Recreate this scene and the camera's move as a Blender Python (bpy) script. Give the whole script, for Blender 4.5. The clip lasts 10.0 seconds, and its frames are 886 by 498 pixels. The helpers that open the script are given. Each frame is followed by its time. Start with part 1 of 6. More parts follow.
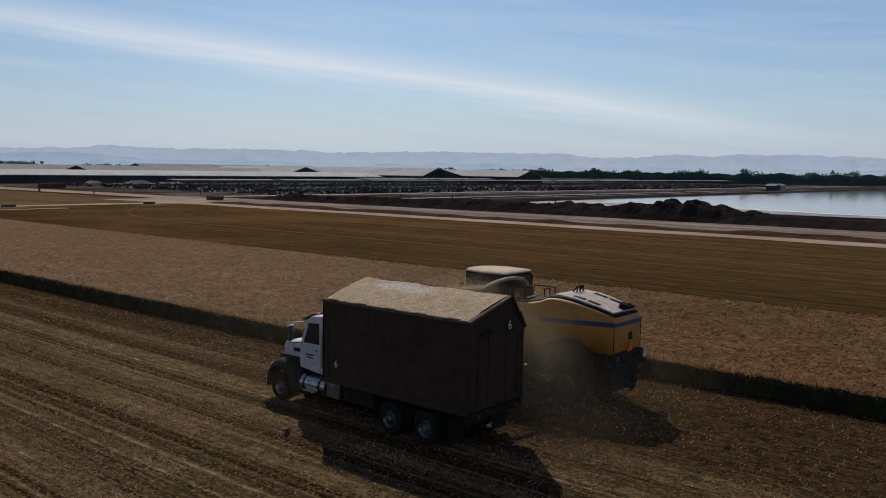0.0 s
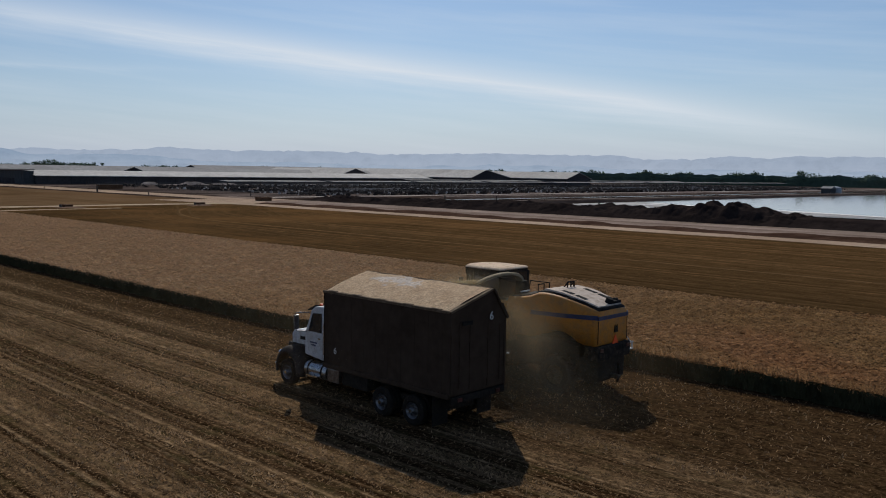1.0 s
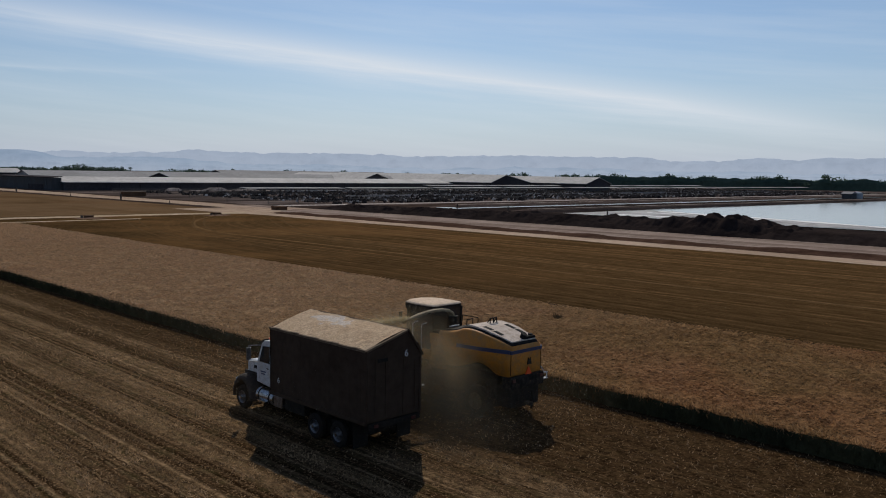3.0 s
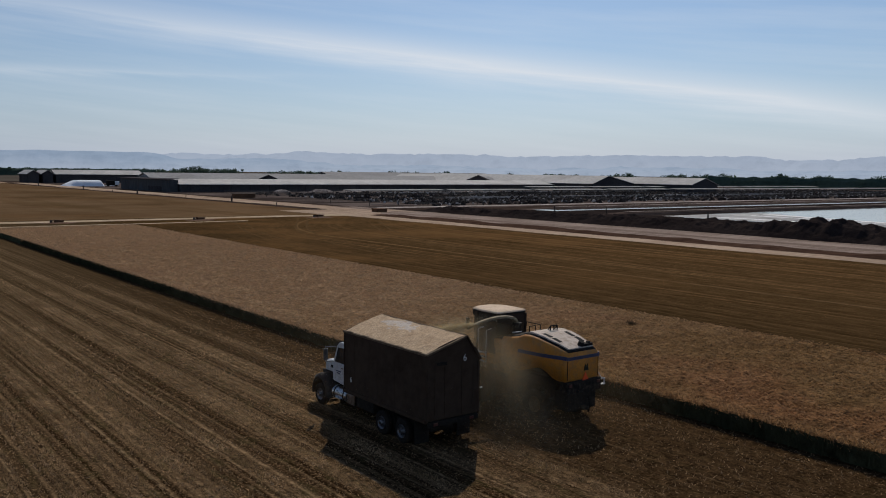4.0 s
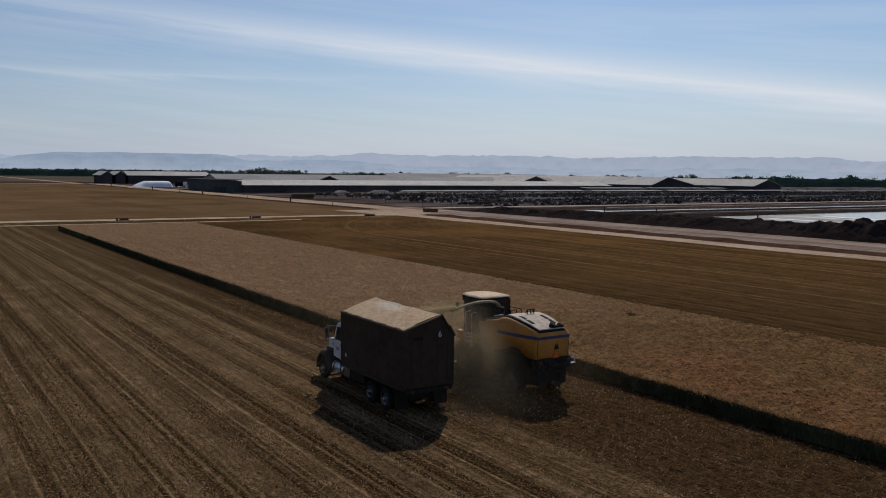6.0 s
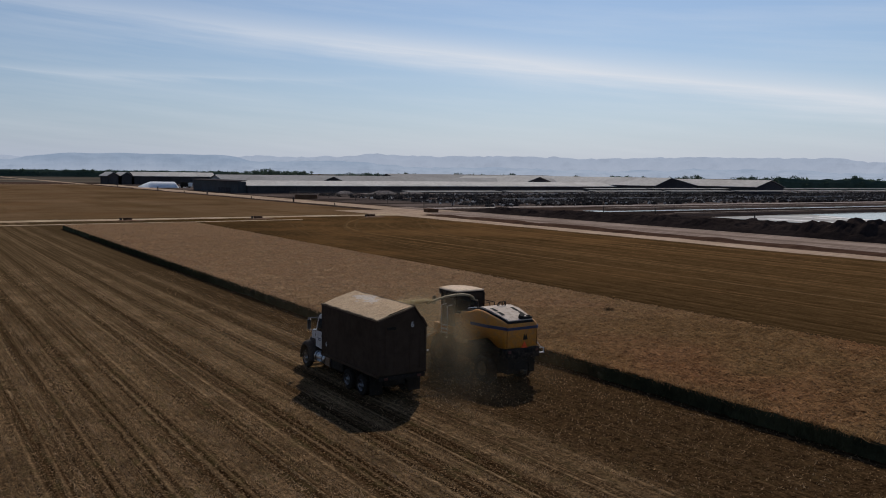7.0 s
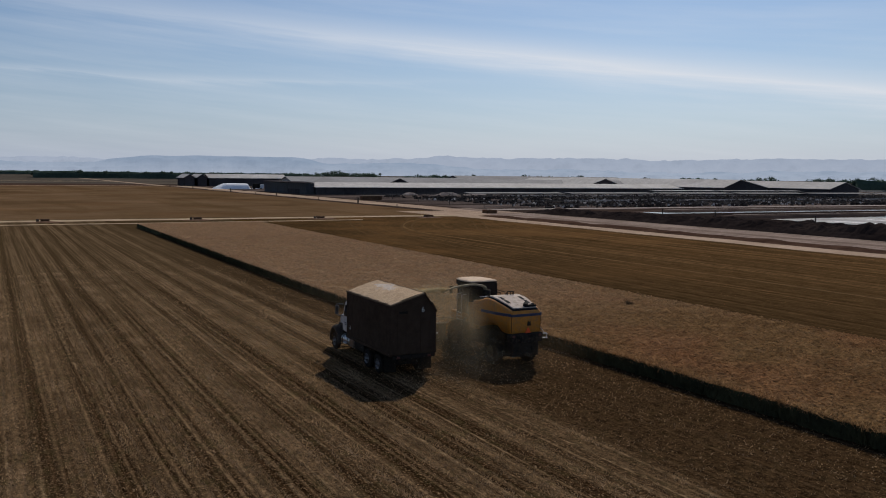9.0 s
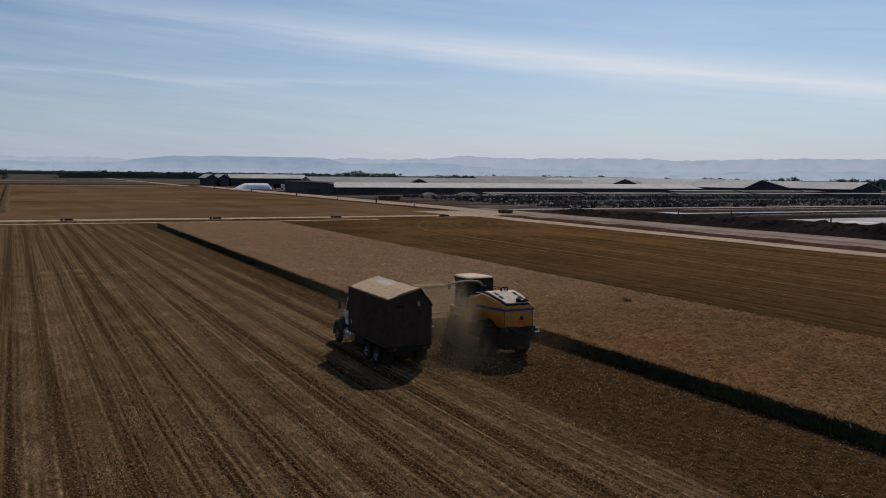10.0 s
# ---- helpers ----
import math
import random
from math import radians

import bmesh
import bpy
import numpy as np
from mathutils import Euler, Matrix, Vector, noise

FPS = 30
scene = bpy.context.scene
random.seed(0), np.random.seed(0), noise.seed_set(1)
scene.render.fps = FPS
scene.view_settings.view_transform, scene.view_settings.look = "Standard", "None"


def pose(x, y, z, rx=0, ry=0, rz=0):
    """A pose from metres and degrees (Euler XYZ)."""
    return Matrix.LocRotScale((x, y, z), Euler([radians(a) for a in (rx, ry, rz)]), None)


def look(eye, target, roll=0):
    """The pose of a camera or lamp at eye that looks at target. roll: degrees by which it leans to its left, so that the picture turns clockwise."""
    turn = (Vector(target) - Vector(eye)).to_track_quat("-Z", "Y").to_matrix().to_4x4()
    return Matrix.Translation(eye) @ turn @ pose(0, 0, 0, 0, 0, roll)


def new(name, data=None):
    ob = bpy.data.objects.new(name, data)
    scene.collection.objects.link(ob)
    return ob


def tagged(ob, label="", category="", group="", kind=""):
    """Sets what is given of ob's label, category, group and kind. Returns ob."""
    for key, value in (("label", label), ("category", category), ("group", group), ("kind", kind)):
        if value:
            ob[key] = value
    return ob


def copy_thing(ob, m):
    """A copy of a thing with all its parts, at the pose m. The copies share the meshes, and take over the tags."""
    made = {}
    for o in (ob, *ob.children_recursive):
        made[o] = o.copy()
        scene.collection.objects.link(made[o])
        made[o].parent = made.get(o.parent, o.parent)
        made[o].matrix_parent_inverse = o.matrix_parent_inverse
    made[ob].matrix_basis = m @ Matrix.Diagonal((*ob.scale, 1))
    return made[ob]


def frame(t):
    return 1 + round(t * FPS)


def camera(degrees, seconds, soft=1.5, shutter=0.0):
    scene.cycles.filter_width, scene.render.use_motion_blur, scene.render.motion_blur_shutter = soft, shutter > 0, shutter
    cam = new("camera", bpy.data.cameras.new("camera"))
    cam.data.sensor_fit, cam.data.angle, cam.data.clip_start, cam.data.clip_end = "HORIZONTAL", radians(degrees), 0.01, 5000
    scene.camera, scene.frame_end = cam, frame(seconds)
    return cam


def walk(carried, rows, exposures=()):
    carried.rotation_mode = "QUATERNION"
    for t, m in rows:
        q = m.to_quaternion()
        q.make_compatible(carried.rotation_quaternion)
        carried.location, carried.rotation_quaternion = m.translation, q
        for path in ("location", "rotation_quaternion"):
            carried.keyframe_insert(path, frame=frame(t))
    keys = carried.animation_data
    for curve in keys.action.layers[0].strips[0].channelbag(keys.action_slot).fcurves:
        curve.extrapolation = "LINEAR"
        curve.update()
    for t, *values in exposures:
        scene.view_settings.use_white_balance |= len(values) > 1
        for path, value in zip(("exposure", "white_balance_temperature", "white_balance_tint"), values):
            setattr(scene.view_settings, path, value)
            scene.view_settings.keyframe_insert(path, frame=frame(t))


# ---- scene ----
# the camera rises and draws back from the two machines
cam = camera(54.9, 10.0, soft=1.0)
PATH = [
    (0.0, -20.86, -15.42, 8.48, 84.75, -0.84, -49.74),
    (0.5, -20.98, -16.88, 8.48, 84.78, -0.87, -47.15),
    (1.0, -21.00, -18.37, 8.49, 84.82, -0.91, -46.27),
    (1.5, -21.21, -19.80, 8.68, 84.85, -0.93, -45.99),
    (2.0, -21.27, -21.27, 9.27, 84.90, -0.92, -45.56),
    (3.5, -21.34, -25.66, 11.19, 84.90, -0.73, -42.29),
    (4.0, -21.54, -27.17, 11.40, 84.83, -0.68, -37.57),
    (4.5, -21.50, -28.71, 11.40, 84.84, -0.66, -37.10),
    (5.0, -21.35, -30.20, 11.39, 84.84, -0.65, -35.19),
    (5.5, -21.19, -31.69, 11.32, 84.85, -0.67, -33.86),
    (7.0, -21.03, -36.12, 11.23, 84.93, -0.68, -32.87),
    (7.5, -20.94, -37.56, 11.16, 84.95, -0.69, -32.51),
    (8.0, -20.88, -38.96, 11.19, 84.98, -0.70, -31.83),
    (8.5, -20.79, -40.41, 11.19, 84.98, -0.68, -30.06),
    (9.0, -20.66, -41.85, 11.18, 85.01, -0.67, -28.17),
    (9.5, -20.53, -43.26, 11.21, 85.01, -0.67, -27.75),
    (10.0, -20.41, -44.62, 11.24, 85.00, -0.67, -26.73)]
walk(cam, [(t, pose(*p)) for t, *p in PATH], exposures=[(0.0, 0.0, 6420, 9.5), (3.0, 0.0, 6500, 10), (7.0, 0.0, 6570, 12), (10.0, 0.0, 6590, 12)])

# ---- daylight: high sun ahead of the machines, thin cirrus ----
SUN_AZ, SUN_EL = math.atan2(0.82, 0.92), radians(39)
world = bpy.data.worlds.new("sky")
scene.world = world
world.use_nodes = True
wn, wl = world.node_tree.nodes, world.node_tree.links
wn.clear()
w_out, w_bg, w_sky = wn.new("ShaderNodeOutputWorld"), wn.new("ShaderNodeBackground"), wn.new("ShaderNodeTexSky")
w_sky.sky_type = "NISHITA"
w_sky.sun_disc = False
w_sky.sun_elevation, w_sky.sun_rotation = SUN_EL, SUN_AZ
w_sky.altitude, w_sky.air_density, w_sky.dust_density, w_sky.ozone_density = 60, 1.0, 0.35, 3.5
w_bg.inputs["Strength"].default_value = 0.058


def wmath(op, a, b=None, clamp=False):
    n = wn.new("ShaderNodeMath")
    n.operation, n.use_clamp = op, clamp
    for k, v in enumerate((a, b)):
        if v is None:
            continue
        if isinstance(v, (int, float)):
            n.inputs[k].default_value = v
        else:
            wl.new(v, n.inputs[k])
    return n.outputs[0]


w_co, w_sep = wn.new("ShaderNodeTexCoord"), wn.new("ShaderNodeSeparateXYZ")
wl.new(w_co.outputs["Generated"], w_sep.inputs[0])
w_az = wmath("MULTIPLY", wmath("ARCTAN2", w_sep.outputs[0], w_sep.outputs[1]), 180 / math.pi)
w_el = wmath("MULTIPLY", wmath("ARCSINE", w_sep.outputs[2]), 180 / math.pi)
w_vec = wn.new("ShaderNodeCombineXYZ")
wl.new(wmath("MULTIPLY", w_az, 0.035), w_vec.inputs[0])
wl.new(wmath("MULTIPLY", wmath("ADD", w_el, wmath("MULTIPLY", w_az, 0.085)), 0.55), w_vec.inputs[1])
w_noise = wn.new("ShaderNodeTexNoise")
w_noise.inputs["Scale"].default_value, w_noise.inputs["Detail"].default_value, w_noise.inputs["Roughness"].default_value = 1.6, 7, 0.6
wl.new(w_vec.outputs[0], w_noise.inputs["Vector"])
w_n = w_noise.outputs[0]


def cirrus(a, b, c, width_up, width_down, lo, hi):
    """One long thin streak of cloud, bent in azimuth, softer above than below."""
    mid = wmath("ADD", wmath("ADD", wmath("MULTIPLY", w_az, b), a), wmath("MULTIPLY", wmath("MULTIPLY", w_az, w_az), c))
    d = wmath("ADD", wmath("SUBTRACT", w_el, mid), wmath("MULTIPLY", wmath("SUBTRACT", w_n, 0.5), 1.7))
    up = wmath("SUBTRACT", 1.0, wmath("DIVIDE", d, width_up), True)
    dn = wmath("ADD", 1.0, wmath("DIVIDE", d, width_down), True)
    body = wmath("MULTIPLY", wmath("MULTIPLY", up, up), wmath("MULTIPLY", dn, dn))
    fade_lo = wmath("DIVIDE", wmath("SUBTRACT", w_az, lo), 38.0, True)
    fade_hi = wmath("DIVIDE", wmath("SUBTRACT", hi, w_az), 16.0, True)
    return wmath("MULTIPLY", body, wmath("MULTIPLY", fade_lo, fade_hi))


streak = wmath("MULTIPLY", cirrus(10.4, -0.058, -0.0007, 2.1, 1.8, -2, 74), 0.78)
thin = wmath("MULTIPLY", cirrus(5.9, 0.0, 0.0, 0.5, 0.5, -42, 34), 0.20)
veil = wmath("MULTIPLY", wmath("SUBTRACT", w_n, 0.40, True), 0.55)
cover = wmath("ADD", wmath("ADD", streak, thin), veil, True)
w_mix = wn.new("ShaderNodeMix")
w_mix.data_type = "RGBA"
wl.new(cover, w_mix.inputs["Factor"])
w_tint = wn.new("ShaderNodeMix")
w_tint.data_type, w_tint.blend_type = "RGBA", "MULTIPLY"
w_tint.inputs["Factor"].default_value = 1.0
wl.new(w_sky.outputs[0], w_tint.inputs["A"])
w_hue = wn.new("ShaderNodeMix")
w_hue.data_type = "RGBA"
wl.new(wmath("DIVIDE", wmath("SUBTRACT", 42.0, w_az), 44.0, True), w_hue.inputs["Factor"])
w_hue.inputs["A"].default_value = (1.06, 1.17, 1.27, 1)
w_hue.inputs["B"].default_value = (0.91, 1.00, 1.10, 1)
wl.new(w_hue.outputs["Result"], w_tint.inputs["B"])
w_mist = wn.new("ShaderNodeMix")
w_mist.data_type = "RGBA"
mist = wmath("MULTIPLY", wmath("POWER", 2.718, wmath("DIVIDE", wmath("MAXIMUM", w_el, 0.0), -5.0)), 0.96)
wl.new(mist, w_mist.inputs["Factor"])
wl.new(w_tint.outputs["Result"], w_mist.inputs["A"])
w_side = wn.new("ShaderNodeMix")
w_side.data_type = "RGBA"
wl.new(wmath("DIVIDE", wmath("SUBTRACT", 34.0, w_az), 40.0, True), w_side.inputs["Factor"])
w_side.inputs["A"].default_value = (7.6, 8.6, 10.9, 1)
w_side.inputs["B"].default_value = (6.1, 7.3, 9.6, 1)
wl.new(w_side.outputs["Result"], w_mist.inputs["B"])
wl.new(w_mist.outputs["Result"], w_mix.inputs["A"])
w_mix.inputs["B"].default_value = (12.2, 12.9, 13.8, 1)
wl.new(w_mix.outputs["Result"], w_bg.inputs["Color"])
wl.new(w_bg.outputs[0], w_out.inputs[0])

sun = new("sun", bpy.data.lights.new("sun", "SUN"))
sun.data.energy, sun.data.angle, sun.data.color = 3.2, radians(0.6), (1.0, 0.93, 0.82)
sun.matrix_world = look((300, 337, 366), (0, 0, 0))


# ---- materials ----
def nodes(name):
    m = bpy.data.materials.new(name)
    m.use_nodes = True
    t = m.node_tree
    return m, t, t.nodes["Principled BSDF"]


def tex(t, kind="Noise", scale=1.0, detail=4.0, rough=0.55, vec=None, stretch=None):
    n = t.nodes.new("ShaderNodeTex" + kind)
    n.inputs["Scale"].default_value = scale
    if kind == "Noise":
        n.inputs["Detail"].default_value, n.inputs["Roughness"].default_value = detail, rough
    if vec is None:
        vec = t.nodes.new("ShaderNodeNewGeometry").outputs["Position"]
    if stretch:
        mp = t.nodes.new("ShaderNodeMapping")
        mp.inputs["Scale"].default_value = stretch
        t.links.new(vec, mp.inputs[0])
        vec = mp.outputs[0]
    t.links.new(vec, n.inputs["Vector"])
    return n.outputs["Distance"] if kind == "Voronoi" else n.outputs[0]


def ramp(t, fac, stops):
    r = t.nodes.new("ShaderNodeValToRGB")
    e = r.color_ramp.elements
    while len(e) < len(stops):
        e.new(0.5)
    for k, (p, c) in enumerate(stops):
        e[k].position, e[k].color = p, (c, c, c, 1) if isinstance(c, (int, float)) else (*c, 1)
    t.links.new(fac, r.inputs[0])
    return r.outputs[0]


def mix(t, fac, a, b, blend="MIX"):
    n = t.nodes.new("ShaderNodeMix")
    n.data_type, n.blend_type = "RGBA", blend
    for key, v in (("Factor", fac), ("A", a), ("B", b)):
        if isinstance(v, (int, float)):
            n.inputs[key].default_value = v
        elif isinstance(v, tuple):
            n.inputs[key].default_value = (*v, 1)
        else:
            t.links.new(v, n.inputs[key])
    return n.outputs["Result"]


def calc(t, op, a, b=None, clamp=False):
    n = t.nodes.new("ShaderNodeMath")
    n.operation, n.use_clamp = op, clamp
    for k, v in enumerate((a, b)):
        if v is None:
            continue
        if isinstance(v, (int, float)):
            n.inputs[k].default_value = v
        else:
            t.links.new(v, n.inputs[k])
    return n.outputs[0]


def bump(t, b, height, strength, dist):
    n = t.nodes.new("ShaderNodeBump")
    n.inputs["Strength"].default_value, n.inputs["Distance"].default_value = strength, dist
    t.links.new(height, n.inputs["Height"])
    t.links.new(n.outputs[0], b.inputs["Normal"])


def surface(name, c1, c2, big, small, rough=0.7, metal=0.0, relief=0.0, grime=None, rnd=0.0, thin=0.0):
    """A two-scale mottled surface: large patches from c1 to c2, fine grain, dust or wear over it."""
    m, t, b = nodes(name)
    col = mix(t, ramp(t, tex(t, scale=big), [(0.35, 0.0), (0.65, 1.0)]), c1, c2)
    fine = tex(t, scale=small, detail=6)
    col = mix(t, 0.45, col, ramp(t, fine, [(0.3, 0.35), (0.7, 0.75)]), "OVERLAY")
    if grime:
        g = calc(t, "MULTIPLY", ramp(t, tex(t, scale=big * 3, detail=8), [(0.45, 0.0), (0.7, 1.0)]), 0.6)
        col = mix(t, g, col, grime)
    if rnd:
        oi = t.nodes.new("ShaderNodeObjectInfo")
        isl = t.nodes.new("ShaderNodeNewGeometry")
        r = calc(t, "FRACT", calc(t, "ADD", oi.outputs["Random"], isl.outputs["Random Per Island"]))
        col = mix(t, rnd, col, ramp(t, r, [(0.0, 0.15), (1.0, 0.9)]), "OVERLAY")
    t.links.new(col, b.inputs["Base Color"])
    b.inputs["Metallic"].default_value = metal
    b.inputs["Specular IOR Level"].default_value = 0.5 if rough < 0.7 else (0.04 if rough < 0.89 else 0.0)
    t.links.new(calc(t, "ADD", calc(t, "MULTIPLY", calc(t, "SUBTRACT", fine, 0.5), 0.3), rough, True), b.inputs["Roughness"])
    if relief:
        bump(t, b, fine, 0.6, relief)
    if thin:
        tl, mx = t.nodes.new("ShaderNodeBsdfTranslucent"), t.nodes.new("ShaderNodeMixShader")
        t.links.new(col, tl.inputs["Color"])
        mx.inputs[0].default_value = thin
        t.links.new(b.outputs[0], mx.inputs[1])
        t.links.new(tl.outputs[0], mx.inputs[2])
        t.links.new(mx.outputs[0], t.nodes["Material Output"].inputs[0])
    return m


M = {}
M["box_paint"] = surface("dark_box_paint", (0.047, 0.0325, 0.0235), (0.059, 0.041, 0.030), 0.35, 3, 0.9, 0, 0.002, (0.070, 0.050, 0.036))
M["box_rail"] = surface("box_rail", (0.10, 0.072, 0.05), (0.17, 0.125, 0.085), 2, 20, 0.85, 0.0, 0, (0.05, 0.037, 0.027))
M["white_paint"] = surface("white_cab_paint", (0.46, 0.47, 0.48), (0.56, 0.56, 0.56), 1.5, 14, 0.32, 0, 0, (0.36, 0.30, 0.24))
M["dull_fender"] = surface("dusty_fender", (0.030, 0.026, 0.024), (0.048, 0.042, 0.039), 2, 12, 0.75, 0, 0, (0.07, 0.056, 0.044))
M["rubber"] = surface("tyre_rubber", (0.013, 0.012, 0.011), (0.020, 0.018, 0.016), 4, 22, 0.85, 0, 0.006, (0.036, 0.028, 0.02))
M["rim"] = surface("dusty_rim", (0.13, 0.135, 0.145), (0.24, 0.245, 0.26), 5, 20, 0.34, 0.9, 0, (0.10, 0.08, 0.06))
M["tank"] = surface("dusty_tank_metal", (0.30, 0.305, 0.315), (0.42, 0.425, 0.435), 3, 14, 0.3, 0.95, 0, (0.13, 0.11, 0.09))
M["rim_dark"] = surface("dusty_dark_rim", (0.07, 0.05, 0.03), (0.11, 0.08, 0.045), 5, 20, 0.75, 0.0, 0, (0.12, 0.1, 0.07))
M["chrome"] = surface("chrome", (0.62, 0.64, 0.67), (0.75, 0.76, 0.78), 4, 15, 0.2, 1.0, 0, (0.3, 0.27, 0.22))
M["frame_steel"] = surface("chassis_steel", (0.014, 0.013, 0.012), (0.022, 0.02, 0.018), 3, 16, 0.75, 0.0, 0, (0.045, 0.036, 0.026))
M["decal"] = surface("white_decal", (0.50, 0.49, 0.47), (0.6, 0.59, 0.57), 3, 20, 0.6)
M["yellow"] = surface("yellow_paint", (0.45, 0.168, 0.013), (0.52, 0.20, 0.017), 1.2, 12, 0.6, 0, 0, (0.27, 0.155, 0.06))
M["blue"] = surface("blue_band", (0.020, 0.030, 0.080), (0.028, 0.040, 0.105), 1.5, 12, 0.5, 0, 0, (0.07, 0.062, 0.075))
M["black_trim"] = surface("black_trim", (0.012, 0.011, 0.011), (0.020, 0.018, 0.017), 2, 14, 0.7, 0, 0, (0.08, 0.065, 0.05))
M["deck"] = surface("pale_engine_cover", (0.47, 0.395, 0.335), (0.55, 0.465, 0.395), 1.6, 16, 0.8, 0, 0, (0.27, 0.20, 0.14))
M["roof"] = surface("cab_roof", (0.54, 0.405, 0.295), (0.62, 0.475, 0.355), 1.4, 16, 0.8, 0, 0, (0.38, 0.27, 0.16))
M["grille"] = surface("dark_grille", (0.012, 0.012, 0.012), (0.02, 0.02, 0.02), 4, 60, 0.8, 0, 0.004)
M["spout"] = surface("spout_steel", (0.20, 0.165, 0.11), (0.28, 0.235, 0.16), 2, 14, 0.75, 0.0, 0, (0.24, 0.19, 0.11))
M["silver"] = surface("silver_step", (0.42, 0.42, 0.42), (0.52, 0.52, 0.52), 3, 16, 0.75, 0.0)
M["axle_green"] = surface("dusty_machine_parts", (0.028, 0.025, 0.02), (0.045, 0.04, 0.03), 3, 18, 0.8, 0, 0, (0.12, 0.1, 0.07))


def forage_material():
    """Chopped forage with one pale patch of uneven outline."""
    m, t, b = nodes("chopped_forage")
    g = t.nodes.new("ShaderNodeNewGeometry").outputs["Position"]
    sep = t.nodes.new("ShaderNodeSeparateXYZ")
    t.links.new(g, sep.inputs[0])
    fine, mid = tex(t, scale=15, detail=6, rough=0.65), tex(t, scale=2.2, detail=5)
    col = mix(t, ramp(t, mid, [(0.35, 0.0), (0.65, 1.0)]), (0.43, 0.305, 0.195), (0.52, 0.385, 0.255))
    dx = calc(t, "DIVIDE", calc(t, "SUBTRACT", sep.outputs[0], 0.20), 0.46)
    dy = calc(t, "DIVIDE", calc(t, "SUBTRACT", sep.outputs[1], 3.95), 1.25)
    d = calc(t, "ADD", calc(t, "ADD", calc(t, "MULTIPLY", dx, dx), calc(t, "MULTIPLY", dy, dy)), calc(t, "MULTIPLY", calc(t, "SUBTRACT", mid, 0.5), 6.5))
    patch = calc(t, "MULTIPLY", ramp(t, d, [(0.25, 1.0), (0.95, 0.0)]), 0.48)
    col = mix(t, patch, col, (0.58, 0.58, 0.58))
    col = mix(t, 0.65, col, ramp(t, fine, [(0.34, 0.2), (0.66, 0.8)]), "OVERLAY")
    t.links.new(col, b.inputs["Base Color"])
    b.inputs["Roughness"].default_value, b.inputs["Specular IOR Level"].default_value = 0.95, 0.03
    bump(t, b, fine, 0.7, 0.04)
    return m


M["silage"] = forage_material()


def plain(name, col, rough, metal=0.0, emit=0.0):
    m, t, b = nodes(name)
    b.inputs["Base Color"].default_value, b.inputs["Roughness"].default_value, b.inputs["Metallic"].default_value = (*col, 1), rough, metal
    if emit:
        b.inputs["Emission Color"].default_value, b.inputs["Emission Strength"].default_value = (*col, 1), emit
    return m


M["glass"] = plain("cab_glass", (0.02, 0.022, 0.024), 0.08)
M["red_lens"] = plain("red_lens", (0.06, 0.008, 0.007), 0.4)
M["orange_sign"] = plain("orange_triangle", (0.85, 0.10, 0.02), 0.45)


# pale straw bands left by the machine's passes: centre in metres, half width
STRAW = ((-31.5, 0.8), (-27.6, 0.9), (-25.0, 0.6), (-22.4, 0.8), (-20.0, 0.7), (-17.6, 0.75), (-15.6, 0.55), (-14.0, 0.55),
         (-12.2, 0.6), (-9.8, 0.85), (-7.9, 0.5), (-5.2, 0.85), (-3.0, 0.55), (-0.9, 0.8), (1.6, 0.55))


def straw_stops():
    """The bands as stops of a ramp from x = -36 to 6: pale at each centre, dark half way to the next."""
    stops = []
    for (c, w), (d, _) in zip(STRAW, STRAW[1:] + ((4.6, 0),)):
        stops += [((c + 36) / 42, 0.55 + 0.5 * w), (((c + w) + (d - 0.5)) / 2 / 42 + 36 / 42, 0.0)]
    return stops


STRAW_STOPS = straw_stops()


